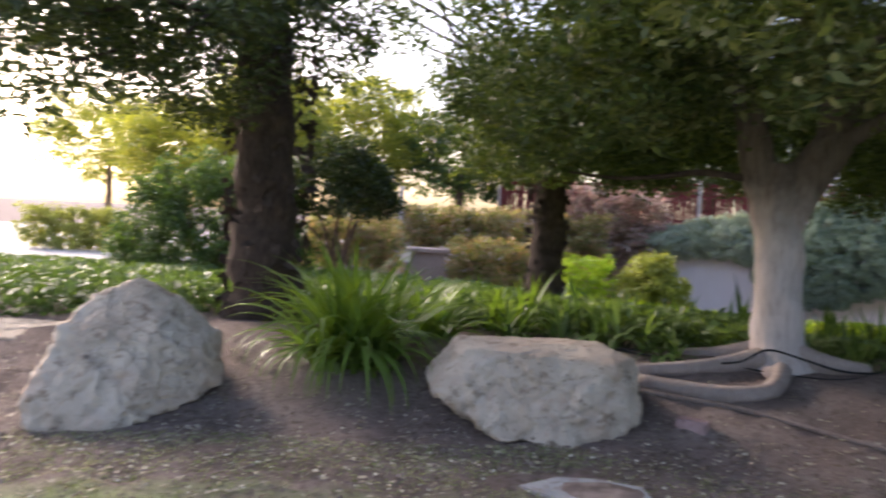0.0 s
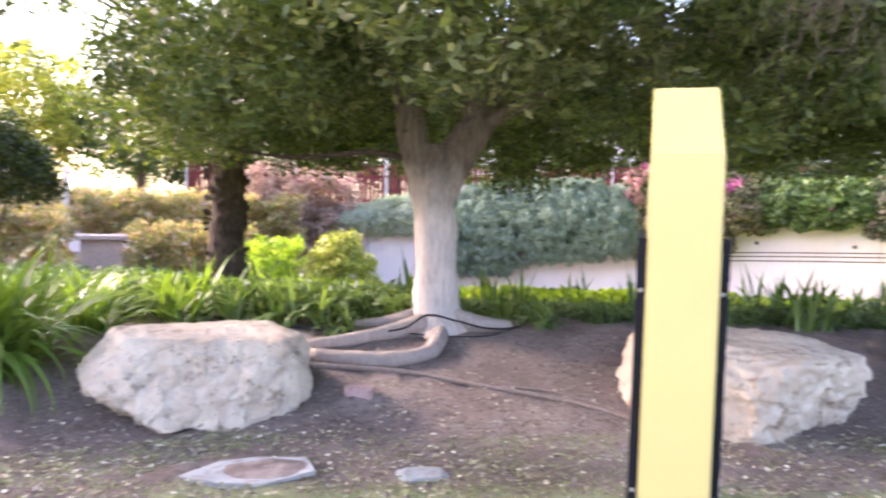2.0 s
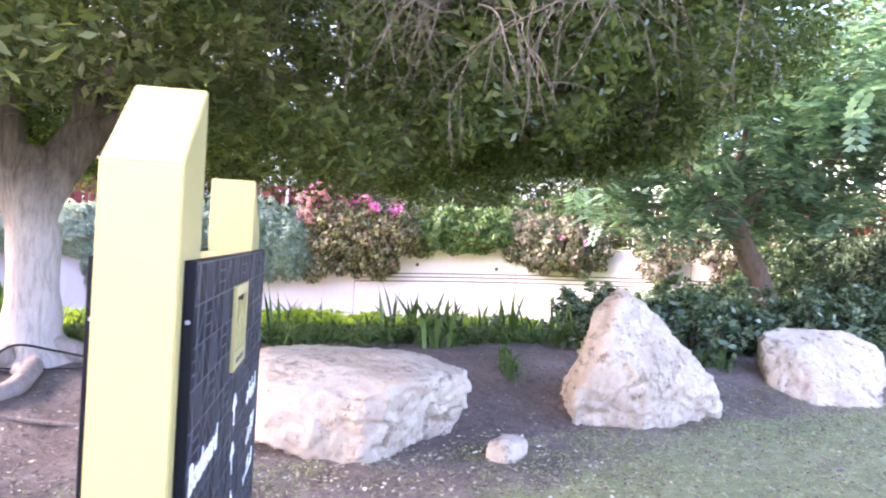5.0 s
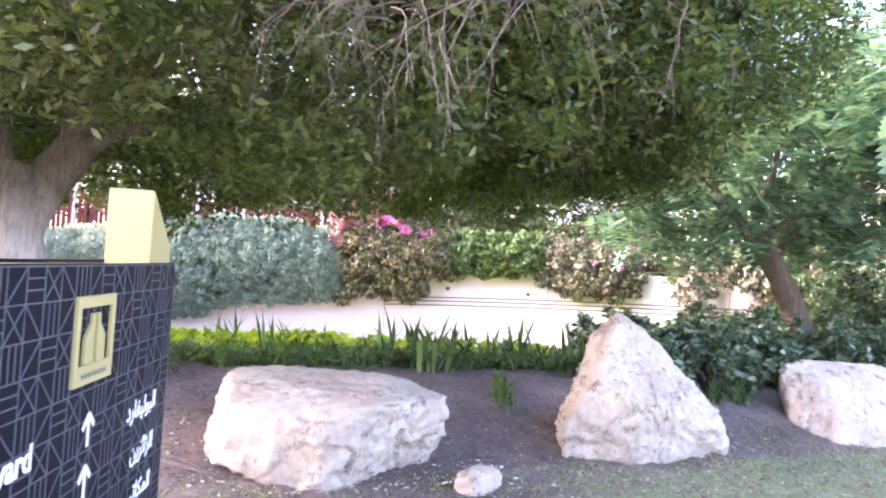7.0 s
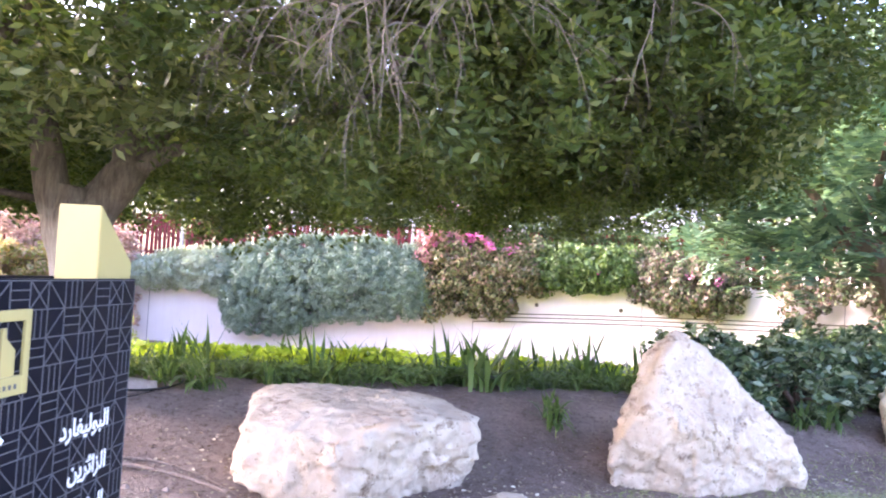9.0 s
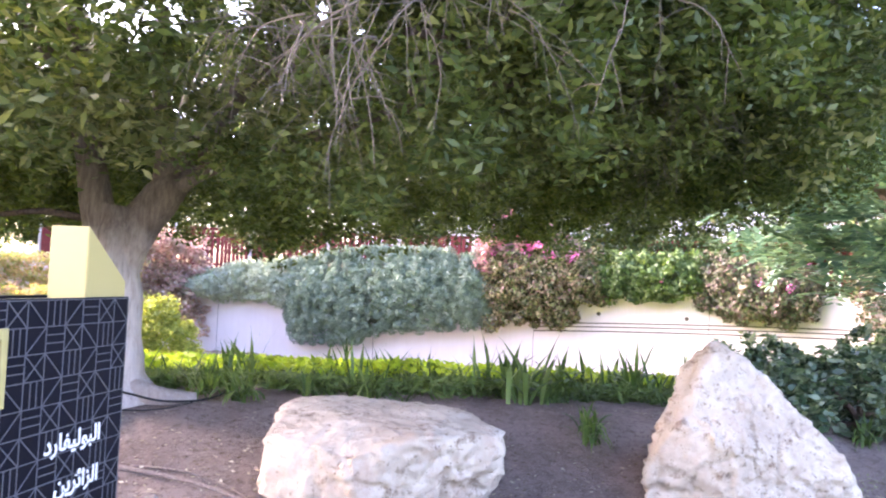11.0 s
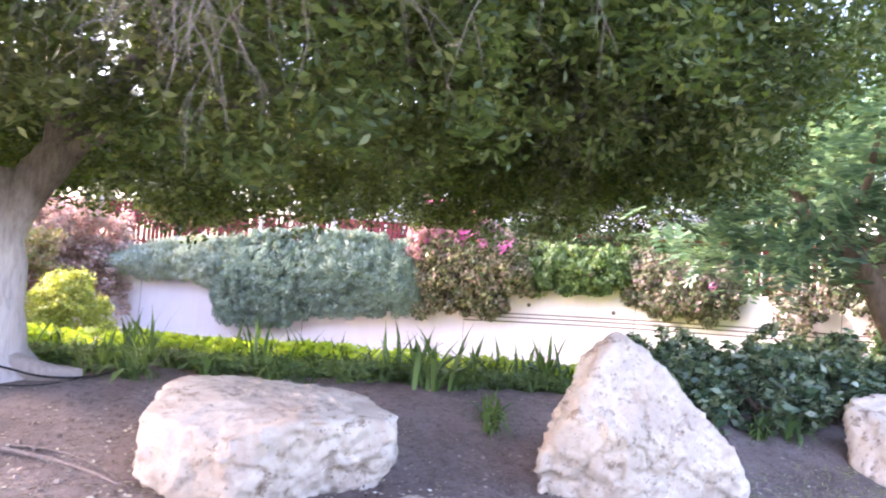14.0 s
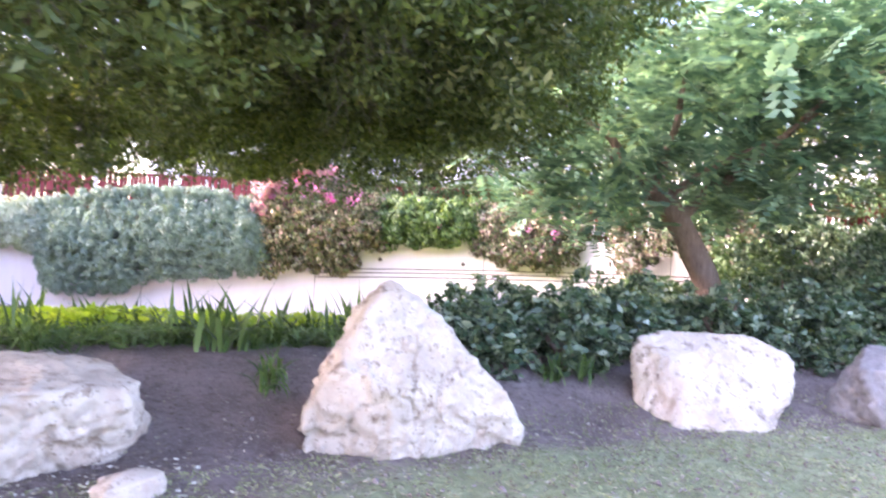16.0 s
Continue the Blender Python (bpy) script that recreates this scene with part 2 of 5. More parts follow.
LEAF_STRAP = leaf_mat("strap leaves", [(0.05, 0.095, 0.03), (0.09, 0.16, 0.05), (0.17, 0.25, 0.085)], 0.32, 0.4)
LEAF_LILY = leaf_mat("lily leaves", [(0.055, 0.11, 0.025), (0.12, 0.21, 0.04), (0.24, 0.33, 0.07)], 0.35, 0.4)
LEAF_LIME = leaf_mat("bright ground cover", [(0.22, 0.34, 0.03), (0.34, 0.48, 0.045), (0.46, 0.58, 0.08)], 0.4)
LEAF_COVER = leaf_mat("ground cover", [(0.07, 0.12, 0.04), (0.11, 0.18, 0.06), (0.16, 0.24, 0.09)], 0.3)
# The yellow of sun shining through these far leaves is put into their colours.
LEAF_SUNLIT = leaf_mat("sunlit foliage", [(0.20, 0.24, 0.05), (0.32, 0.34, 0.08), (0.42, 0.42, 0.11)], 0.5)
LEAF_YELLOW = leaf_mat("yellow-green shrub", [(0.22, 0.25, 0.07), (0.37, 0.40, 0.12), (0.50, 0.50, 0.18)], 0.35)
LEAF_FEATHER = leaf_mat("feathery leaves", [(0.065, 0.135, 0.095), (0.125, 0.22, 0.16), (0.20, 0.31, 0.225), (0.32, 0.44, 0.26)], 0.38, 0.5, (1.25, 1.35, 0.95))
LEAF_LITTER = leaf_mat("dry leaf litter", [(0.12, 0.085, 0.06), (0.22, 0.17, 0.12), (0.36, 0.30, 0.22), (0.58, 0.52, 0.42)], 0.0, 0.8)
LEAF_PETAL = leaf_mat("pale petals", [(0.42, 0.38, 0.31), (0.58, 0.54, 0.47), (0.72, 0.69, 0.63)], 0.1, 0.8)
LEAF_GRASS = leaf_mat("thin lawn", [(0.18, 0.22, 0.10), (0.30, 0.34, 0.17), (0.46, 0.46, 0.30)], 0.15, 0.8)


# ---- building helpers ----
RNG = np.random.default_rng(7)


def mesh_from(name, verts, faces, mat, smooth=False):
    me = bpy.data.meshes.new(name)
    me.from_pydata([tuple(v) for v in verts], [], [tuple(f) for f in faces])
    me.materials.append(mat)
    if smooth:
        me.shade_smooth()
    return me


def part(name, bm, mat, parent, label=""):
    """One bmesh as one mesh object under a thing or a part."""
    me = bpy.data.meshes.new(name)
    bm.to_mesh(me)
    bm.free()
    me.materials.append(mat)
    ob = new(name, me)
    ob.parent = parent
    return tagged(ob, label)


def mesh_part(name, me, parent, label=""):
    ob = new(name, me)
    ob.parent = parent
    return tagged(ob, label)


def thing(name, label, category, at=(0, 0, 0), turn=0, group="", kind=""):
    ob = new(name)
    ob.matrix_basis = pose(*at, 0, 0, turn)
    return tagged(ob, label, category, group, kind)


def box_bm(x0, x1, y0, y1, z0, z1, bevel=0.0):
    bm = bmesh.new()
    bmesh.ops.create_cube(bm, size=1)
    for v in bm.verts:
        v.co = Vector(((x0 + x1) / 2 + v.co.x * (x1 - x0), (y0 + y1) / 2 + v.co.y * (y1 - y0), (z0 + z1) / 2 + v.co.z * (z1 - z0)))
    if bevel:
        bmesh.ops.bevel(bm, geom=bm.edges[:], offset=bevel, segments=2, affect="EDGES", profile=0.5)
    return bm


def quads_mesh(name, verts, mat):
    """verts: n x 4 x 3 array, one folded quad each."""
    n = len(verts)
    me = bpy.data.meshes.new(name)
    me.vertices.add(n * 4)
    me.vertices.foreach_set("co", np.ascontiguousarray(verts, dtype=np.float32).ravel())
    me.loops.add(n * 4)
    me.loops.foreach_set("vertex_index", np.arange(n * 4, dtype=np.int32))
    me.polygons.add(n)
    me.polygons.foreach_set("loop_start", np.arange(0, n * 4, 4, dtype=np.int32))
    me.update(calc_edges=True)
    me.materials.append(mat)
    return me


def unit(a):
    return a / np.maximum(np.linalg.norm(a, axis=-1, keepdims=True), 1e-9)


def leaf_quads(centres, length, width, up=0.3, droop=0.0, spread=0.35):
    """Pointed leaves at the centres, turned at random."""
    n = len(centres)
    axis = RNG.normal(size=(n, 3))
    axis[:, 2] = axis[:, 2] * 0.6 + droop
    axis = unit(axis)
    side = RNG.normal(size=(n, 3))
    side[:, 2] *= 1.0 - up
    side = unit(side - axis * (side * axis).sum(1, keepdims=True))
    lift = np.cross(axis, side)
    size = (1 + spread * RNG.uniform(-1, 1, (n, 1)))
    le, wi = length * size, width * size
    a = centres - axis * le / 2
    c = centres + axis * le / 2
    m = centres + axis * le * 0.05 + lift * wi * 0.15
    return np.stack([a, m + side * wi / 2, c, m - side * wi / 2], 1)


def clumps(points, radius, per, flat=0.7):
    """Leaf centres round each of the clump points."""
    d = RNG.normal(size=(len(points), per, 3))
    d = unit(d) * RNG.uniform(0.15, 1, (len(points), per, 1)) ** 0.6
    d[..., 2] *= flat
    r = radius * RNG.uniform(0.6, 1.3, (len(points), 1, 1))
    return (points[:, None] + d * r).reshape(-1, 3)


def tube(points, radii, mat, name="limb", sides=10, rough=0.0):
    """A tapered, slightly uneven tube along a line."""
    pts = [Vector(p) for p in points]
    fine, rr = [], []
    for i in range(len(pts) - 1):
        p0, p1, p2, p3 = pts[max(0, i - 1)], pts[i], pts[i + 1], pts[min(len(pts) - 1, i + 2)]
        for k in range(6):
            t = k / 6
            fine.append(0.5 * (2 * p1 + (p2 - p0) * t + (2 * p0 - 5 * p1 + 4 * p2 - p3) * t * t + (3 * p1 - p0 - 3 * p2 + p3) * t ** 3))
            rr.append(radii[i] * (1 - t) + radii[i + 1] * t)
    fine.append(pts[-1])
    rr.append(radii[-1])
    verts, faces = [], []
    ref = Vector((0.31, 0.2, 0.93))
    for i, p in enumerate(fine):
        d = (fine[min(i + 1, len(fine) - 1)] - fine[max(i - 1, 0)]).normalized()
        a = d.cross(ref)
        a = (a if a.length > 0.05 else d.cross(Vector((1, 0, 0)))).normalized()
        b = d.cross(a)
        for k in range(sides):
            ang = 2 * math.pi * k / sides
            o = a * math.cos(ang) + b * math.sin(ang)
            w = 1 + rough * noise.noise(p * 3.5 + o * 1.1)
            verts.append(p + o * rr[i] * w)
    for i in range(len(fine) - 1):
        for k in range(sides):
            k2 = (k + 1) % sides
            faces.append((i * sides + k, i * sides + k2, (i + 1) * sides + k2, (i + 1) * sides + k))
    faces.append(tuple(range(sides))[::-1])
    faces.append(tuple((len(fine) - 1) * sides + k for k in range(sides)))
    return mesh_from(name, verts, faces, mat, True)


def join_meshes(name, meshes, mat):
    verts, faces, off = [], [], 0
    for me in meshes:
        verts += [v.co.copy() for v in me.vertices]
        faces += [tuple(i + off for i in p.vertices) for p in me.polygons]
        off += len(me.vertices)
        bpy.data.meshes.remove(me)
    return mesh_from(name, verts, faces, mat, True)


def bed_edge(x):
    return np.where(x > 0.7, 4.75 - 0.37 * (x - 0.7), 4.75 + 0.05 * (x - 0.7))


def smooth_step(a, b, v):
    t = np.clip((v - a) / (b - a), 0, 1)
    return t * t * (3 - 2 * t)


def height(x, y):
    """The ground: lawn at 0, the bed a low bank, then falling to the foot of the wall."""
    x, y = np.asarray(x, float), np.asarray(y, float)
    s = (y - bed_edge(x)) * 0.94
    z = 0.40 * smooth_step(0.0, 2.0, s) * (1 - 0.45 * smooth_step(6.0, 12.0, x))
    z = z - 1.05 * (0.35 + 0.65 * smooth_step(-2.0, 5.0, x)) * np.clip((s - 2.7) / 8.6, 0, 1)
    z = z + 0.02 * np.sin(x * 2.1 + y) * np.sin(y * 1.7 - x * 0.6)
    return z


def on_ground(pts2, lift=0.0):
    p = np.asarray(pts2, float)
    return np.column_stack([p[:, 0], p[:, 1], height(p[:, 0], p[:, 1]) + lift])


# ---- ground ----
def build_ground_sheet():
    near = np.arange(-16, 30.01, 0.16)
    xs = np.concatenate([[-900, -300, -90, -40, -24], near, [36, 50, 90, 300, 900]])
    ys = np.concatenate([[-900, -300, -90, -30, -14], np.arange(-8, 26.01, 0.16), [30, 36, 50, 90, 300, 900]])
    gx, gy = np.meshgrid(xs, ys)
    z = height(gx, gy)
    inside = (np.abs(gx - 7) < 24) & (np.abs(gy - 8) < 19)
    z = np.where(inside, z + 0.012 * RNG.normal(size=z.shape), z)
    nx, ny = len(xs), len(ys)
    verts = np.column_stack([gx.ravel(), gy.ravel(), z.ravel()])
    i = np.arange(nx * ny).reshape(ny, nx)
    faces = np.stack([i[:-1, :-1], i[:-1, 1:], i[1:, 1:], i[1:, :-1]], -1).reshape(-1, 4)
    me = bpy.data.meshes.new("ground")
    me.from_pydata(verts.tolist(), [], faces.tolist())
    me.materials.append(MAT_GROUND)
    s = (verts[:, 1] - bed_edge(verts[:, 0])) * 0.94
    lawn = 1 - smooth_step(-1.9, -0.1, s - 0.9 * smooth_step(4, 7.5, verts[:, 0]))
    a = me.attributes.new("lawn", "FLOAT", "POINT")
    a.data.foreach_set("value", lawn.astype(np.float32))
    me.shade_smooth()
    tagged(new("ground", me), "bare brown soil and thin worn grass", "ground", kind="structure")


build_ground_sheet()


# ---- retaining wall, terrace, fence, far building ----
WALL_LINE = [(-3.0, 24.0), (2.5, 21.8), (6.0, 20.2), (8.4, 18.7), (10.6, 16.9), (12.6, 15.2), (14.2, 13.6), (15.5, 11.9), (16.6, 10.1), (17.6, 8.0), (18.6, 5.0), (19.4, 1.0), (20.0, -6.0)]


def along(line, step):
    """Points along a smooth line, with the sideways direction at each (towards the walk)."""
    pts = [Vector((*p, 0)) for p in line]
    out = []
    for i in range(len(pts) - 1):
        p0, p1, p2, p3 = pts[max(0, i - 1)], pts[i], pts[i + 1], pts[min(len(pts) - 1, i + 2)]
        k = max(2, int((p2 - p1).length / step))
        for j in range(k):
            t = j / k
            out.append(0.5 * (2 * p1 + (p2 - p0) * t + (2 * p0 - 5 * p1 + 4 * p2 - p3) * t * t + (3 * p1 - p0 - 3 * p2 + p3) * t ** 3))
    out.append(pts[-1])
    res = []
    for i, p in enumerate(out):
        d = (out[min(i + 1, len(out) - 1)] - out[max(i - 1, 0)]).normalized()
        res.append((p, Vector((d.y, -d.x, 0))))
    return res


def strip(name, line, o0, o1, z0, z1, mat):
    """A solid band along the line between two sideways offsets and two heights."""
    verts, faces = [], []
    for p, s in line:
        for o, z in ((o0, z0), (o1, z0), (o1, z1), (o0, z1)):
            q = p + s * o
            verts.append((q.x, q.y, z))
    n = len(line)
    for i in range(n - 1):
        for k in range(4):
            k2 = (k + 1) % 4
            faces.append((i * 4 + k, i * 4 + k2, i * 4 + 4 + k2, i * 4 + 4 + k))
    faces += [(3, 2, 1, 0), tuple((n - 1) * 4 + k for k in range(4))]
    return mesh_from(name, verts, faces, mat)


wall_line = along(WALL_LINE, 0.5)
wall = thing("retaining_wall", "pale pinkish rendered retaining wall with three dark grooves", "wall", kind="structure")
mesh_part("wall_face", strip("wall_face", wall_line, -0.25, 0.0, -1.2, 1.55, MAT_WALL), wall)
mesh_part("coping", strip("coping", wall_line, -0.28, 0.03, 1.553, 1.62, MAT_WALL), wall)
for z in (0.455, 0.565, 0.66):
    band = strip("groove_strip", [q for q in wall_line if q[0].x > 13.4], 0.002, 0.012, z, z + 0.028, MAT_GROOVE)
    for v in band.vertices:  # the grooves climb with the path along the wall's foot
        v.co.z += 0.078 * (v.co.x - 14.46)
    mesh_part("groove_strip", band, wall, "dark groove strip")
mesh_part("terrace_ground", strip("terrace_ground", wall_line, -14.0, -0.26, 0.9, 1.45, MAT_GROUND), wall, "soil terrace behind the wall")

FENCE_LINE = [(2.0, 26.5), (8.0, 22.6), (12.4, 19.2), (15.4, 16.2), (18.4, 12.2), (20.5, 7.0), (22.0, 0.0)]


def build_fence():
    fence = thing("picket_fence", "dark red slatted fence with pale posts above the wall", "fence")
    line = along(FENCE_LINE, 0.14)
    bm = box_bm(-0.05, 0.05, -0.012, 0.012, 1.4, 2.98, 0)
    slat = bpy.data.meshes.new("slat")
    bm.to_mesh(slat)
    bm.free()
    slat.materials.append(MAT_RED)
    bm = box_bm(-0.045, 0.045, -0.045, 0.045, 1.4, 3.12, 0.01)
    post = bpy.data.meshes.new("post")
    bm.to_mesh(post)
    bm.free()
    post.materials.append(MAT_POST)
    for i, (p, s) in enumerate(line):
        turn = math.degrees(math.atan2(s.y, s.x)) + 90
        if i % 17 == 0:
            ob = mesh_part("post", post, fence, "pale post")
            ob.matrix_basis = pose(p.x, p.y, 0, 0, 0, turn)
        else:
            ob = mesh_part("slat", slat, fence)
            ob.matrix_basis = pose(p.x, p.y, 0, 0, RNG.uniform(-1, 1), turn)
    for z in (1.75, 2.55, 2.9):
        mesh_part("rail", strip("rail", line, -0.07, -0.03, z, z + 0.07, MAT_RED), fence)


build_fence()


def build_far_house(at, turn, wide, tall, label):
    h = thing("building", label, "building", at, turn)
    part("wall", box_bm(-wide / 2, wide / 2, 0, 8, -2, tall, 0.02), MAT_BUILD, h)
    part("roof", box_bm(-wide / 2 - 0.3, wide / 2 + 0.3, -0.3, 8.3, tall + 0.003, tall + 0.3, 0.02), MAT_BUILD, h)
    for k in range(int((tall - 3.0) / 0.9)):
        z = 3.2 + 0.9 * k
        part("louvre", box_bm(-wide / 2, wide / 2, -0.09, -0.004, z, z + 0.06, 0), MAT_SHADE, h, "grey horizontal louvre")


build_far_house((26.0, 26.0, 0), -44, 26, 6.5, "white low building with grey horizontal louvres")
build_far_house((33.0, 5.0, 0), -82, 22, 6.0, "white low building behind trees with louvres")


# ---- boulders ----
def boulder(name, label, at, corners, seed=0, sharp=95, rough=0.05, sink=0.0, stone_mat=None, notches=()):
    """A weathered block: the hull of its corners, edges worn round, then broken up by noise."""
    bm = bmesh.new()
    for c in corners:
        bm.verts.new(c)
    bmesh.ops.convex_hull(bm, input=bm.verts[:])
    bm.faces.ensure_lookup_table()
    mid = sum((Vector(c) for c in corners), Vector()) / len(corners)
    normals, dists = [], []
    for f in bm.faces:
        f.normal_update()
        n = f.normal.copy()
        d = n.dot(f.verts[0].co - mid)
        if d < 0:
            n, d = -n, -d
        normals.append(n)
        dists.append(max(d, 0.05))
    bm.free()
    bm = bmesh.new()
    bmesh.ops.create_icosphere(bm, subdivisions=6, radius=1)
    # chipped facets: planes that shave a little off the hull all round
    chips = random.Random(seed * 31 + 5)
    for k in range(46):
        n = Vector((chips.gauss(0, 1), chips.gauss(0, 1), chips.gauss(0, 0.8))).normalized()
        reach = max(n.dot(Vector(c) - mid) for c in corners)
        normals.append(n)
        dists.append(reach * chips.uniform(0.955, 1.0))
    normals, dists = np.array([tuple(n) for n in normals]), np.array(dists)
    for v in bm.verts:
        d = v.co.normalized()
        q = (np.maximum(normals @ np.array(d), 0) / dists) ** sharp
        r = float(q.sum() ** (-1 / sharp))
        face = Vector(((q / q.sum()) @ normals).tolist()).normalized()
        p = mid + d * r
        s = Vector((seed * 7.3, seed * 3.1, 0))
        rough_here = rough * (1 - 0.72 * min(1, max(0, (face.z - 0.45) * 2.5)))
        q = p + Vector((noise.noise(p * 4 + s), noise.noise(p * 4 - s), noise.noise(p * 4 + s * 2))) * 0.07
        push = 0.5 * noise.fractal(p * 2.2 + s, 1.0, 2.0, 3) + 0.24 * noise.fractal(p * 9.0 + s, 0.8, 2.1, 4) + 0.1
        for size, amp in ((3.2, 0.26), (8.0, 0.30), (22.0, 0.15)):
            cell = noise.voronoi(q * size + s)[1][0]
            lean = noise.cell_vector(cell * 5.31) * 2 - Vector((1, 1, 1))
            push += amp * (0.7 * lean.x + 1.5 * lean.dot(q * size + s - cell))
        ridge = abs(noise.noise(p * 3.6 + s * 2))
        for c, wide, deep in notches:  # broken-out hollows and undercuts
            p = p - face * deep * math.exp(-((p - Vector(c)).length / wide) ** 2)
        p = p + face * (rough_here * push - rough_here * 0.6 * max(0, 0.08 - ridge) / 0.08)
        v.co = p
    me = bpy.data.meshes.new(name)
    bm.to_mesh(me)
    bm.free()
    me.materials.append(stone_mat or MAT_ROCK)
    me.shade_smooth()
    ob = new(name, me)
    ob.location = (*at, -sink)
    return tagged(ob, label, "boulder", "boulders along the bed")


boulder("boulder", "large pale limestone boulder with a slanted flat face", (-2.28, 5.24),
        [(-0.05, 0.34, 0.94), (0.22, 0.33, 0.82), (0.6, 0.42, 0.48), (0.67, 0.11, 0.15), (0.2, -0.4, -0.02), (0.13, -0.66, -0.05), (-0.40, -0.68, -0.05), (-0.44, -0.62, 0.16),
         (-0.41, -0.26, 0.59), (-0.29, 0.14, 0.83), (0.15, 1.0, -0.1), (-0.8, 0.7, -0.09), (0.30, -0.18, 0.56)], 1)
boulder("boulder", "cream limestone boulder with a rounded undercut front", (0.7, 5.25),
        [(-0.83, 0.21, 0.33), (-0.73, -0.1, 0.26), (-0.57, 0.32, 0.60), (-0.47, -0.06, 0.57), (0.51, 0.32, 0.62), (0.77, 0.11, 0.53), (0.53, -0.29, 0.54), (0.80, -0.2, 0.15),
         (0.47, -0.44, -0.03), (0.03, -0.49, 0.06), (-0.23, -0.49, 0.0), (-0.58, -0.28, 0.17), (0.9, 0.7, 0.0), (-0.61, 0.79, 0.0)], 2, notches=(((-0.06, -0.56, 0.05), 0.12, 0.12), ((-0.63, -0.48, 0.19), 0.18, 0.08), ((-0.20, -0.49, 0.52), 0.07, 0.03)))
boulder("boulder", "broad flat-topped limestone block with a rusty broken side", (4.47, 3.84),
        [(-0.54, 0.71, 0.63), (0.64, 0.17, 0.60), (0.77, -0.38, 0.50), (0.74, -0.45, 0.36), (-0.86, 0.07, 0.50), (-0.46, -0.52, 0.46), (-0.02, -0.55, 0.55), (-0.91, 0.05, 0.10),
         (-0.45, -0.47, -0.06), (0.62, -0.28, -0.05), (-0.58, 0.91, -0.1), (1.05, 0.18, -0.05), (-0.08, 0.75, 0.63)], 3, notches=(((0.32, -0.70, 0.13), 0.20, 0.13), ((-0.11, -0.63, 0.07), 0.12, 0.06), ((-0.54, -0.44, 0.47), 0.12, 0.05)))
boulder("boulder", "tall pointed limestone boulder, nearly white", (6.89, 2.84),
        [(-0.03, 0.23, 1.24), (-0.20, 0.33, 1.02), (0.17, 0.14, 1.12), (-0.56, 0.25, 0.60), (-0.75, 0.20, 0.31), (-0.70, 0.22, -0.06), (-0.25, -0.25, -0.06), (0.82, -0.45, -0.06),
         (0.40, -0.06, 0.83), (0.50, -0.40, 0.51), (0.66, -0.50, 0.28), (-0.32, -0.22, 0.50), (-0.50, 0.02, 0.74), (1.0, 0.23, -0.05), (0.05, 0.90, -0.05)], 4, 80, 0.055,
        notches=(((-0.49, -0.11, 0.75), 0.14, 0.16), ((-0.60, 0.09, 0.69), 0.09, 0.07), ((-0.20, -0.21, 0.98), 0.12, 0.05)))
boulder("boulder", "squat angular limestone boulder beside the shrubs", (10.12, 2.14),
        [(-0.53, 0.54, 0.67), (-0.24, 0.42, 0.74), (0.51, -0.14, 0.72), (0.71, -0.46, 0.56), (0.48, -0.60, 0.24), (-0.34, -0.75, -0.05), (-0.92, -0.29, -0.05), (-0.95, 0.25, -0.05),
         (-0.65, 0.11, 0.53), (0.3, 0.85, -0.05), (1.15, -0.06, -0.03)], 5, notches=(((-0.05, -0.73, 0.23), 0.20, 0.13), ((-0.72, 0.20, -0.12), 0.22, 0.10)))
boulder("boulder", "shaded grey limestone boulder at the lawn edge", (11.69, 0.96),
        [(-0.6, 0.2, 0.5), (0.2, 0.4, 0.66), (0.6, -0.2, 0.55), (-0.3, -0.45, 0.5), (-0.75, -0.1, -0.05), (-0.3, -0.6, -0.05), (0.7, -0.4, -0.05), (0.6, 0.6, -0.05), (-0.5, 0.6, -0.05)], 6, stone_mat=MAT_GREYROCK_SHADED)
boulder("boulder", "small brownish boulder half sunk in the bed", (-3.75, 6.2),
        [(-0.5, 0.2, 0.42), (0.3, 0.3, 0.40), (0.35, -0.2, 0.30), (-0.4, -0.3, 0.36), (-0.6, -0.5, -0.05), (0.5, -0.4, -0.05), (0.5, 0.5, -0.05), (-0.6, 0.6, -0.05)], 7)


# ---- wayfinding sign ----
SIGN_U = Vector((0.63, 0.777, 0)).normalized()


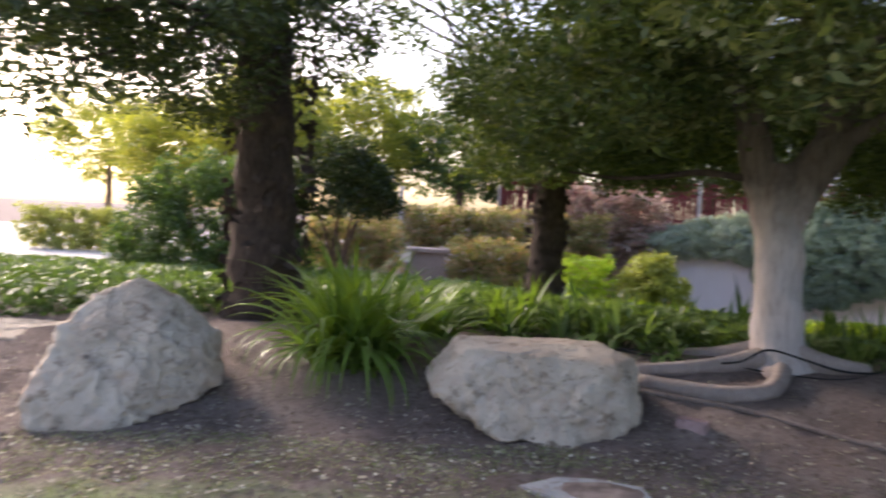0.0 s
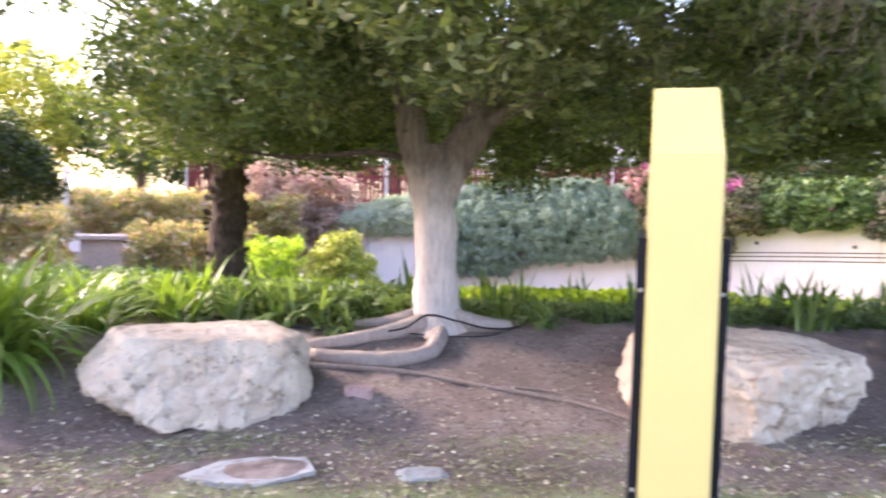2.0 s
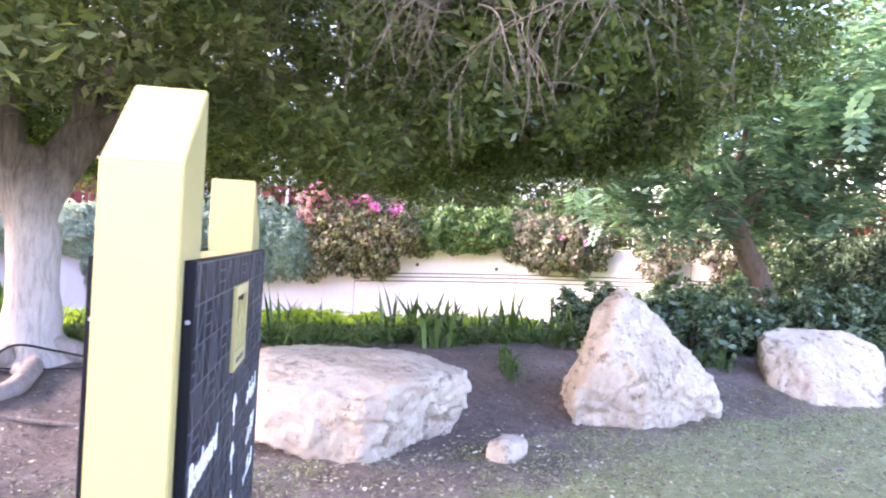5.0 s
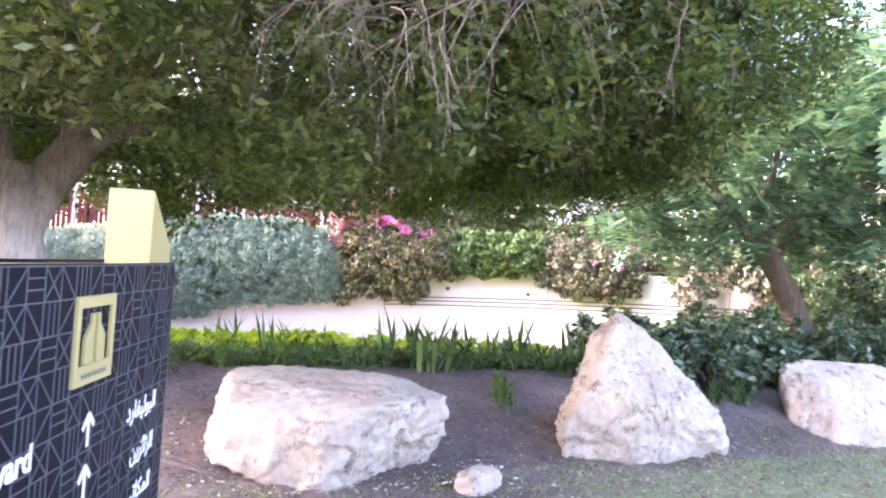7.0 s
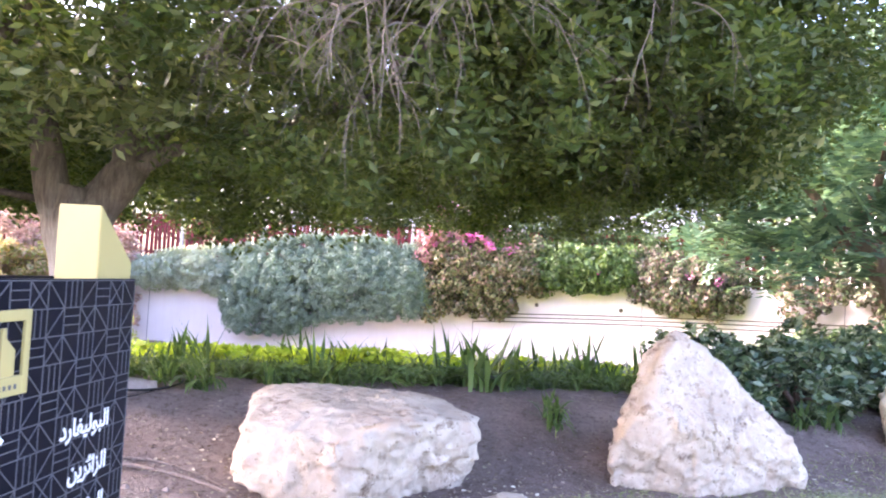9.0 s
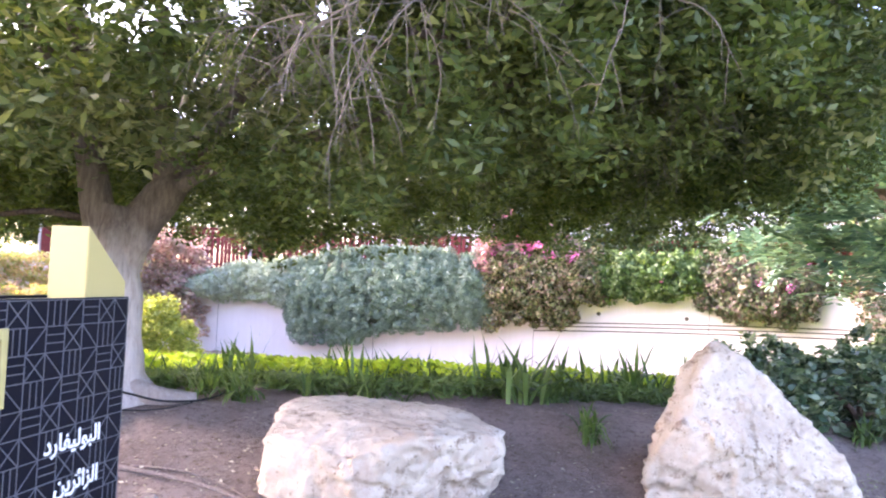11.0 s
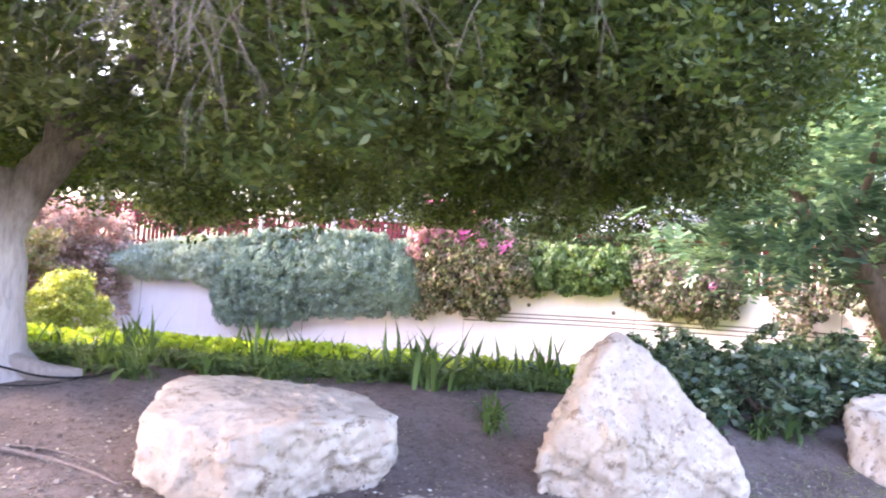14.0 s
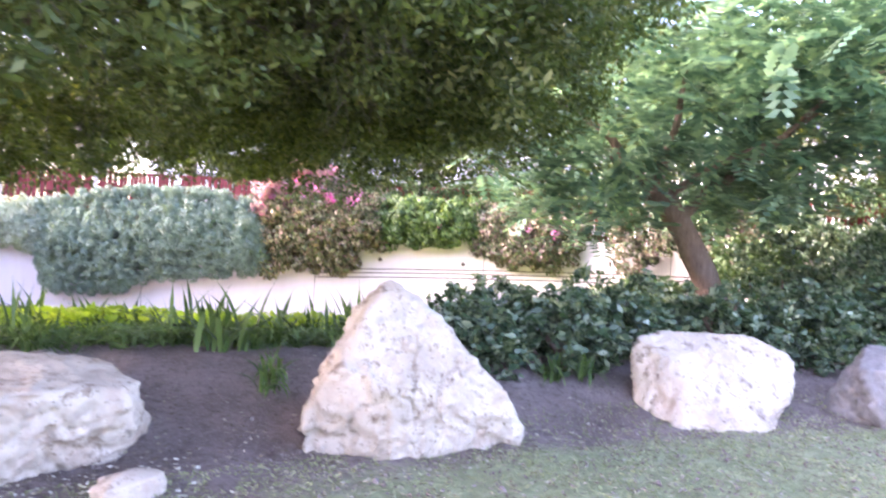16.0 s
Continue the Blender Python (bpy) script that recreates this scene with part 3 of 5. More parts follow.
def build_sign():
    """Local x runs along the sign from its near end, y to its hidden side, z up."""
    sign = thing("wayfinding_sign", "yellow and black wayfinding sign with white arrows and words", "sign", (1.57, 1.25, 0), math.degrees(math.atan2(SIGN_U.y, SIGN_U.x)))
    L, T, TOP = 1.62, 0.172, 1.435

    def prism(x_end, x_ridge, z_end, z_ridge, name):
        bm = bmesh.new()
        prof = [(x_end, 0.0), (x_end, z_end), (x_ridge, z_ridge), (x_ridge, 0.0)]
        a = [bm.verts.new((x, 0.0, z)) for x, z in prof]
        b = [bm.verts.new((x, T, z)) for x, z in prof]
        bm.faces.new(a)
        bm.faces.new(b[::-1])
        for i in range(4):
            j = (i + 1) % 4
            bm.faces.new((a[j], a[i], b[i], b[j]))
        bmesh.ops.recalc_face_normals(bm, faces=bm.faces[:])
        bmesh.ops.bevel(bm, geom=bm.edges[:], offset=0.004, segments=2, affect="EDGES")
        return part(name, bm, MAT_YELLOW, sign, "glossy yellow end column with a sloping top")

    prism(0.0, 0.24, 1.64, 1.845, "end_column")
    prism(L, L - 0.25, 1.50, 1.715, "end_column")
    part("core", box_bm(0.24, L - 0.25, 0.004, T - 0.004, 0.0, TOP - 0.01, 0.002), MAT_YELLOW, sign)
    for y0, y1 in ((-0.026, -0.001), (T + 0.001, T + 0.026)):
        part("panel", box_bm(0.05, L - 0.012, y0, y1, 0.02, TOP, 0.002), MAT_BLACK, sign, "black panel printed with a grey lattice")
    # lattice of thin grey bars
    Y = -0.0275
    bars = bmesh.new()

    def bar(x0, z0, x1, z1, w=0.0042):
        d = Vector((x1 - x0, 0, z1 - z0)).normalized()
        s = Vector((-d.z, 0, d.x)) * w / 2
        vs = []
        for y in (Y - 0.0008, Y + 0.0012):
            for x, z, k in ((x0, z0, 1), (x1, z1, 1), (x1, z1, -1), (x0, z0, -1)):
                vs.append(bars.verts.new((x + s.x * k, y, z + s.z * k)))
        bars.faces.new(vs[:4])
        for i in range(4):
            j = (i + 1) % 4
            bars.faces.new((vs[j], vs[i], vs[4 + i], vs[4 + j]))

    x_hi, z_hi = L - 0.014, TOP - 0.006
    cell = 0.0945
    x_first = 0.665 - 7 * cell
    kinds = ("rise", "level", "cross", "fall", "upright")
    for c in range(18):
        x0, x1 = max(0.055, x_first + c * cell), min(x_first + (c + 1) * cell, x_hi)
        if x1 - x0 < 0.02:
            continue
        bar(x1, z_hi, x1, 0.03)
        for r in range(15):
            z1 = z_hi - r * cell
            z0 = max(z1 - cell, 0.025)
            bar(x0, z1, x1, z1)
            kind = kinds[(c + 2 + 2 * r) % 5]
            if kind in ("rise", "cross"):
                bar(x0, z0, x1, z1)
            if kind in ("fall", "cross"):
                bar(x0, z1, x1, z0)
            for f in (0.36, 0.68):
                if kind == "level":
                    bar(x0, z0 + cell * f, x1, z0 + cell * f)
                elif kind == "upright" and x0 + cell * f < x1:
                    bar(x0 + cell * f, z0, x0 + cell * f, z1)
    lat = part("lattice_print", bars, MAT_LINE, sign, "thin grey geometric lattice lines")
    lat["kind"] = "stuff"
    # emblem: a yellow square frame round a plain twin-tower shape
    emb = part("emblem", box_bm(0.665, 0.692, Y - 0.012, Y, 1.075, 1.34, 0.002), MAT_YELLOW, sign, "raised yellow square emblem")
    for x0, x1, z0, z1 in ((0.923, 0.95, 1.075, 1.34), (0.6925, 0.9225, 1.305, 1.34), (0.6925, 0.9225, 1.075, 1.135)):
        part("emblem_frame", box_bm(x0, x1, Y - 0.012, Y, z0, z1, 0.002), MAT_YELLOW, emb)
    for flip in (1, -1):
        bm = bmesh.new()
        prof = [(0.012, 1.136), (0.075, 1.136), (0.075, 1.215), (0.030, 1.255), (0.030, 1.285), (0.012, 1.285)]
        front = [bm.verts.new((0.8075 + flip * x, Y - 0.010, z)) for x, z in prof]
        back = [bm.verts.new((0.8075 + flip * x, Y, z)) for x, z in prof]
        bm.faces.new(front)
        for k in range(6):
            bm.faces.new((front[k], front[(k + 1) % 6], back[(k + 1) % 6], back[k]))
        bmesh.ops.recalc_face_normals(bm, faces=bm.faces[:])
        part("emblem_tower", bm, MAT_YELLOW, emb)
    for k in range(8):
        part("emblem_bar", box_bm(0.715 + k * 0.024, 0.727 + k * 0.024, Y - 0.0135, Y - 0.011, 1.095, 1.11), MAT_LINE, emb)

    def arrow(x, z, turn):
        bm = bmesh.new()
        for (x0, z0), (x1, z1) in (((0, -0.05), (0, 0.046)), ((0, 0.05), (-0.042, 0.008)), ((0, 0.05), (0.042, 0.008))):
            d = Vector((x1 - x0, 0, z1 - z0)).normalized()
            s = Vector((-d.z, 0, d.x)) * 0.008
            vs = []
            for y in (-0.0022, 0.0):
                for px_, pz, k in ((x0, z0, 1), (x1, z1, 1), (x1, z1, -1), (x0, z0, -1)):
                    vs.append(bm.verts.new((px_ + s.x * k, y, pz + s.z * k)))
            bm.faces.new(vs[:4])
            for i in range(4):
                bm.faces.new((vs[(i + 1) % 4], vs[i], vs[4 + i], vs[4 + (i + 1) % 4]))
        bmesh.ops.recalc_face_normals(bm, faces=bm.faces[:])
        bm.transform(Matrix.Translation((x, Y - 0.0015, z)) @ Matrix.Rotation(radians(turn), 4, "Y"))
        part("arrow", bm, MAT_WHITE, sign, "white arrow")

    for z, turn in ((0.925, 0), (0.765, 0), (0.61, 90), (0.45, 90)):
        arrow(0.823, z, turn)

    def words(body, x, z, size, align, squeeze=1.0):
        c = bpy.data.curves.new("lettering", "FONT")
        c.body, c.size, c.extrude, c.align_x = body, size, 0.0008, align
        c.offset = 0.0024
        tmp = new("lettering", c)
        me = bpy.data.meshes.new_from_object(tmp.evaluated_get(bpy.context.evaluated_depsgraph_get()))
        bpy.data.objects.remove(tmp)
        me.name = "lettering"
        me.transform(Matrix.Translation((x, Y - 0.002, z)) @ Matrix.Rotation(radians(90), 4, "X") @ Matrix.Diagonal((squeeze, 1, 1, 1)))
        me.materials.clear()
        me.materials.append(MAT_WHITE)
        mesh_part("lettering", me, sign, "white lettering")

    words("\uFEA9\uFEAD\uFE8E\uFED4\uFEF4\uFEDF\uFEEE\uFE92\uFEDF\uFE8D", 1.475, 0.872, 0.088, "RIGHT")
    words("\uFEE6\uFEF3\uFEAE\uFE8B\uFE8D\uFEB0\uFEDF\uFE8D", 1.475, 0.712, 0.088, "RIGHT")
    words("\uFE90\uFE97\uFE8E\uFEDC\uFEE4\uFEDF\uFE8D", 1.475, 0.558, 0.088, "RIGHT")
    words("Boulevard", 0.475, 0.905, 0.098, "RIGHT")
    words("Visitors", 0.378, 0.755, 0.098, "RIGHT")
    for y in (-0.0135, T + 0.0135):
        for z in (0.28, 0.78, 1.30):
            bm = bmesh.new()
            bmesh.ops.create_cone(bm, cap_ends=True, segments=10, radius1=0.006, radius2=0.005, depth=0.006)
            bm.transform(Matrix.Translation((0.048, y, z)) @ Matrix.Rotation(radians(-90), 4, "Y"))
            part("screw", bm, MAT_SHADE, sign, "small grey screw")
    part("plinth", box_bm(-0.03, L + 0.03, -0.05, T + 0.05, -0.08, 0.012, 0.005), MAT_FRUIT, sign, "dark base plate")


build_sign()


# ---- trees ----
def crown_points(n, centre, radii, hole=0.35, low=None):
    """Clump points in a flattened crown, denser towards its outside."""
    p = unit(RNG.normal(size=(n, 3))) * RNG.uniform(hole, 1, (n, 1)) ** 0.7
    p = p * np.array(radii) + np.array(centre)
    if low is not None:
        p = p[p[:, 2] > low(p[:, 0], p[:, 1])]
    return p


def branch_out(start, end, r0, mat, sag=0.25, wob=0.15):
    a, b = Vector(start), Vector(end)
    pts, rad = [], []
    for k in range(5):
        t = k / 4
        p = a.lerp(b, t) + Vector((0, 0, math.sin(t * math.pi) * sag)) + Vector(RNG.uniform(-wob, wob, 3)) * (t * (1 - t) * 4)
        pts.append(p)
        rad.append(r0 * (1 - 0.82 * t) + 0.006)
    return tube(pts, rad, mat, "limb", 8, 0.15)


def twig_spray(start, reach, n, mat):
    """Bare, forked twigs that spread from a limb and hang in curves."""
    out = []
    for k in range(n):
        p = Vector(start) + Vector(RNG.uniform(-0.22, 0.22, 3))
        a = RNG.uniform(0, 2 * math.pi)
        d = Vector((math.cos(a), math.sin(a), RNG.uniform(-0.5, 0.35))).normalized()
        bend = Vector((RNG.normal(0, 0.10), RNG.normal(0, 0.10), RNG.uniform(-0.42, -0.10)))
        le = reach * RNG.uniform(0.6, 1.15)
        pts = [p.copy()]
        for j in range(6):
            d = (d + bend + Vector(RNG.normal(0, 0.2, 3))).normalized()
            p = p + d * le / 6
            pts.append(p.copy())
        r = RNG.uniform(0.0022, 0.0052)
        out.append(tube(pts, [r * (1 - 0.8 * j / 6) for j in range(7)], mat, "twig", 5))
        for j in (1, 2, 3, 4, 5):
            if RNG.uniform() < 0.25:
                continue
            e = ((pts[j + 1] - pts[j]).normalized() * 0.8 + Vector(RNG.normal(0, 0.5, 3))).normalized()
            q, w = pts[j], le * RNG.uniform(0.1, 0.24)
            out.append(tube([q, q + e * w, q + e * w * 1.9 + Vector((0, 0, -0.35 * w))], [r * 0.5, r * 0.36, 0.0009], mat, "twig", 4))
    return join_meshes("dead_twigs", out, mat)


def build_main_tree():
    tree = thing("shade_tree", "broad shade tree with limewashed trunk and dense dark green crown", "tree", (2.86, 6.08, 0))
    trunk = tube([(0.06, 0.02, 0.1), (0.05, 0.0, 0.42), (0.03, 0.0, 0.62), (0.0, 0.0, 1.1), (-0.04, 0.0, 1.55), (-0.07, 0.02, 1.85), (-0.05, 0.03, 2.08)],
                 [0.42, 0.31, 0.225, 0.19, 0.19, 0.225, 0.20], MAT_LIME, "trunk", 22, 0.22)
    mesh_part("trunk", trunk, tree, "limewashed trunk")
    for pts, rad in (([(0.0, 0.0, 1.55), (0.12, -0.04, 1.92), (0.34, -0.08, 2.27), (0.60, 0.08, 2.72), (0.93, 0.32, 3.25), (1.3, 0.5, 3.85)], [0.16, 0.185, 0.16, 0.13, 0.11, 0.08]),
                     ([(-0.07, 0.0, 1.6), (-0.20, 0.03, 2.02), (-0.30, 0.08, 2.5), (-0.42, 0.1, 3.1), (-0.5, 0.1, 3.8)], [0.14, 0.15, 0.12, 0.10, 0.07]),
                     ([(0.30, -0.08, 2.2), (0.29, -0.10, 2.7), (0.22, -0.1, 3.2), (0.2, -0.1, 3.9)], [0.10, 0.085, 0.075, 0.05]),
                     ([(0.30, -0.08, 2.22), (0.62, -0.26, 2.45), (1.25, -0.55, 2.72), (2.4, -1.1, 3.2), (3.6, -1.7, 3.6)], [0.10, 0.065, 0.055, 0.045, 0.025])):
        mesh_part("limb", tube(pts, rad, MAT_LIME, "limb", 14, 0.18), tree, "bare grey-brown limb")
    limbs = [((1.1, 0.42, 3.5), (4.2, -1.6, 4.1), 0.10), ((1.2, 0.45, 3.65), (2.9, 0.9, 4.2), 0.08), ((2.2, -1.0, 3.1), (2.3, -3.2, 3.5), 0.06),
             ((-0.4, 0.1, 3.0), (-2.0, -1.1, 4.4), 0.07), ((2.6, -1.2, 3.3), (4.8, -2.8, 3.4), 0.05), ((0.2, 0.1, 3.3), (0.6, 3.0, 4.4), 0.07)]
    mesh_part("limb", branch_out((-0.2, 0.03, 1.95), (-1.7, 0.75, 2.0), 0.03, MAT_BARK, 0.05, 0.1), tree, "thin dark side limb")
    for a, b, r in limbs:
        mesh_part("limb", branch_out(a, b, r, MAT_LIME, 0.2, 0.14), tree, "bare grey-brown limb")
    for pts, rad in (([(0.0, -0.12, 0.40), (-0.12, -0.42, 0.34), (-0.36, -0.66, 0.22), (-0.75, -0.64, 0.19), (-1.25, -0.40, 0.17)], [0.08, 0.075, 0.07, 0.068, 0.055]),
                     ([(-0.15, -0.1, 0.45), (-0.4, -0.12, 0.36), (-0.75, -0.2, 0.28), (-1.25, -0.22, 0.25)], [0.10, 0.075, 0.065, 0.05]),
                     ([(0.1, -0.1, 0.5), (0.35, -0.25, 0.36), (0.65, -0.30, 0.26)], [0.12, 0.10, 0.05]),
                     ([(-0.1, 0.1, 0.5), (-0.4, 0.2, 0.36), (-0.7, 0.3, 0.28)], [0.10, 0.065, 0.03])):
        pts = [pts[0]] + [(x, y, float(height(x + 2.86, y + 6.08)) + r * 0.45) for (x, y, z), r in zip(pts[1:], rad[1:])]
        mesh_part("root", tube(pts, rad, MAT_ROOT, "root", 12, 0.15), tree, "thick pale surface root")
    for x, y, z, reach, n in ((0.41, -4.43, 2.67, 0.75, 13), (0.38, -4.14, 2.71, 0.7, 8), (0.28, -3.83, 2.78, 0.7, 8), (0.16, -3.42, 2.82, 0.7, 6), (0.81, -4.7, 2.76, 0.65, 8), (1.05, -4.86, 2.78, 0.6, 6), (1.37, -4.99, 2.88, 0.6, 5), (0.46, -4.6, 2.66, 0.7, 7), (0.67, -2.42, 3.02, 0.7, 5), (3.75, -2.83, 3.45, 0.9, 34), (3.99, -2.12, 3.17, 0.9, 30), (4.07, -3.11, 3.65, 0.8, 22), (2.52, -1.51, 2.85, 0.8, 20), (3.22, -2.21, 3.22, 0.8, 24), (1.45, -1.85, 3.13, 0.8, 14)):
        mesh_part("dead_twig_spray", twig_spray((x, y, z), reach, n, MAT_TWIG), tree, "bare grey hanging twigs")

    # crown: a wide dome whose rim hangs low on the far side
    GAPS = [((-0.17, -2.4, 2.92), (0.39, 4.07, 4.89), 0.26), ((-0.36, -2.39, 3.02), (-0.06, 4.1, 5.13), 0.24), ((-0.02, -2.42, 3.05), (0.75, 4.03, 5.2), 0.2), ((0.84, -2.61, 3.22), (2.87, 3.56, 5.61), 0.14), ((0.35, -2.48, 3.18), (1.67, 3.88, 5.53), 0.16), ((-0.65, -2.39, 2.67), (-0.77, 4.11, 4.27), 0.09), ((1.08, -2.7, 3.1), (3.46, 3.35, 5.32), 0.07), ((0.73, -2.58, 2.88), (2.59, 3.65, 4.79), 0.08)]

    def low(x, y):
        front = smooth_step(0.9, -0.3, y) * (0.28 + 0.42 * np.exp(-(x - 0.1) ** 2 / 0.5))
        return 1.8 + front + 0.1 * smooth_step(0.5, -0.5, y) + 0.48 * smooth_step(2.4, 3.6, x) + 0.22 * np.sin(x * 1.7) * np.sin(y * 1.3 + x)
    # The clumps at y -4.4 are out of view, added to shade sign and lawn.
    a = np.concatenate([crown_points(1500, (2.0, -0.2, 3.5), (4.9, 4.3, 2.0), 0.35, low), crown_points(520, (4.9, -2.3, 4.1), (2.5, 2.3, 1.4), 0.2, low), crown_points(700, (2.1, 0.2, 4.6), (4.4, 4.0, 1.2), 0.0), crown_points(780, (0.0, -4.4, 4.3), (3.4, 2.0, 0.9), 0.0), crown_points(900, (5.4, -0.9, 3.7), (2.9, 2.3, 1.5), 0.1, lambda x, y: 2.32 + 0.18 * np.sin(x * 2.3 + y) + 0.14 * np.sin(y * 3.1))])
    rim = RNG.uniform(0, 2 * math.pi, 900)
    far = np.column_stack([2.0 + np.cos(rim) * RNG.uniform(3.0, 4.8, 900), 0.4 + np.sin(rim) * RNG.uniform(2.4, 4.2, 900), RNG.uniform(2.0, 3.2, 900)])
    far = far[(far[:, 1] > -1.2) & (far[:, 2] > low(far[:, 0], far[:, 1]) - 0.1)]
    def open_to_sky(p):
        """Leaves outside the narrow gaps where the sky shows through the crown."""
        keep = np.ones(len(p), bool)
        for a0, b0, wide in GAPS:
            a0, b0 = np.array(a0), np.array(b0)
            u = (b0 - a0) / np.linalg.norm(b0 - a0)
            w = p - a0
            t = w @ u
            off = np.linalg.norm(w - t[:, None] * u, axis=1)
            keep &= (t < 0) | (off > wide * (0.7 + 0.1 * t) * (1 + 0.35 * np.sin(7 * p[:, 0] + 5 * p[:, 2])))
        return keep

    for k, (pts, per, rad) in enumerate(((a, 120, 0.34), (far, 95, 0.28))):
        c = clumps(pts, rad, per)
        c = c[open_to_sky(c)]
        c = c[c[:, 2] > low(c[:, 0], c[:, 1]) - 0.3]
        mesh_part("crown", quads_mesh("crown", leaf_quads(c, 0.085, 0.034, 0.4), LEAF_MAIN), tree, "dense small dark green leaves")
    near = clumps(np.array([(0.1, -2.1, 2.6), (0.4, -2.2, 2.75), (0.7, -2.0, 2.6), (-0.3, -1.0, 2.75), (-0.7, -0.8, 2.55), (-0.5, -0.7, 3.0), (0.35, -1.0, 3.05), (0.9, -1.0, 3.1), (-1.1, -0.6, 2.35), (1.4, -0.9, 2.55), (-0.15, -0.9, 3.2), (-0.9, -1.2, 2.75), (-0.5, -1.3, 2.9), (0.2, -1.2, 3.0), (1.1, -1.3, 2.75), (1.5, -1.4, 2.7), (0.9, -1.5, 2.95), (-1.3, -1.3, 2.6), (1.9, -1.2, 2.6), (-1.3, -2.3, 2.5), (-0.9, -2.5, 2.35), (-0.5, -2.4, 2.5), (-1.7, -2.4, 2.6), (-0.3, -2.6, 2.7), (-1.1, -2.2, 2.85), (-0.6, -2.2, 2.95), (0.0, -2.3, 2.9), (-0.31, -1.69, 2.72), (-0.1, -1.8, 2.55), (0.04, -1.99, 2.73), (0.11, -2.03, 2.44), (-0.09, -1.69, 2.38), (-0.36, -1.45, 2.56), (0.26, -2.0, 2.66), (-1.15, -0.98, 2.45), (-1.39, -0.83, 2.25), (-0.91, -1.04, 2.6), (-0.71, -1.32, 2.71), (-0.71, -1.89, 2.64), (-0.42, -1.79, 2.53), (-0.14, -1.7, 2.44), (-0.5, -1.69, 2.35), (-0.79, -1.69, 2.39), (0.39, -1.37, 2.61), (0.65, -1.32, 2.52), (0.89, -1.38, 2.72), (0.26, -1.35, 2.85),
                            (4.39, -3.3, 3.52), (4.6, -3.38, 3.2), (4.8, -3.47, 2.86), (4.88, -3.59, 3.46), (5.14, -3.59, 3.15), (4.59, -2.93, 2.89), (5.14, -3.11, 2.63), (5.2, -3.68, 3.66), (4.01, -3.06, 3.47), (5.49, -3.76, 3.48), (5.71, -3.93, 3.75)]), 0.26, 60)
    spray = mesh_part("low_spray", quads_mesh("low_spray", leaf_quads(near, 0.105, 0.042, 0.4), LEAF_SPRAY), tree, "paler leaf spray hanging low")
    spray["kind"] = "stuff"


build_main_tree()


def build_tree(label, at, trunk_pts, radii, bark, crown, leaves, n, per, size, clump, limbs=5, shaggy=False, low=None):
    tree = thing("tree", label, "tree", at)
    mesh_part("trunk", tube(trunk_pts, radii, bark, "trunk", 18, 0.35), tree)
    top = Vector(trunk_pts[-1])
    for k in range(limbs):
        ang = 2 * math.pi * k / limbs + 0.5
        end = Vector(crown[0]) + Vector((math.cos(ang) * crown[1][0] * 0.7, math.sin(ang) * crown[1][1] * 0.7, RNG.uniform(-0.3, 0.5) * crown[1][2]))
        mesh_part("limb", branch_out(top - Vector((0, 0, 0.15)), end, radii[-1] * 0.6, bark), tree)
    if shaggy:
        scales = []
        for k in range(240):
            z = RNG.uniform(0.25, trunk_pts[-1][2])
            a = RNG.uniform(0, 2 * math.pi)
            r = radii[0] * 0.94
            scales.append((math.cos(a) * r, math.sin(a) * r, z))
        sc = quads_mesh("bark_scale_cover", leaf_quads(np.array(scales), 0.14, 0.09, 0.0, 1.2), bark)
        mesh_part("bark_scale_cover", sc, tree, "shaggy bark scales")["kind"] = "stuff"
    pts = crown_points(n, *crown, 0.3, low)
    mesh_part("crown", quads_mesh("crown", leaf_quads(clumps(pts, clump, per), size[0], size[1], 0.4), leaves), tree)
    return tree


shaggy_tree = build_tree("dark thick-trunked tree with shaggy bark and low crown", (-1.83, 7.4, 0.2), [(0, 0, -0.1), (0, 0, 0.4), (-0.03, 0, 1.3), (-0.07, 0, 2.4), (-0.1, 0, 3.4)], [0.46, 0.36, 0.315, 0.30, 0.26], MAT_BARK,
           ((-1.5, -0.4, 3.6), (2.7, 2.8, 1.5)), LEAF_DARK, 560, 90, (0.085, 0.034), 0.36, 6, True, lambda x, y: 2.25 + 0.2 * np.sin(x * 2 + y))
HANGING = [(-0.98, -2.56, 2.47), (-0.39, -2.7, 2.5), (-0.04, -2.33, 2.5), (0.39, -2.61, 2.6), (-1.05, -1.91, 2.35), (-0.5, -1.87, 2.34), (-0.04, -1.7, 2.35), (0.56, -2.36, 2.52), (-0.78, -3.14, 2.65), (-0.08, -3.0, 2.8), (0.75, -2.93, 2.87), (1.08, -2.25, 2.97), (-0.81, -2.24, 2.81), (-0.08, -2.14, 2.87)]
for p in HANGING[::2]:
    mesh_part("limb", branch_out((-0.1, 0.0, 3.1), p, 0.03, MAT_BARK, 0.2), shaggy_tree)
mesh_part("hanging_crown", quads_mesh("hanging_crown", leaf_quads(clumps(np.repeat(np.array(HANGING), 3, 0) + RNG.normal(0, 0.32, (len(HANGING) * 3, 3)), 0.36, 95), 0.085, 0.034, 0.4), LEAF_DARK), shaggy_tree, "dark leaves hanging over the bed")
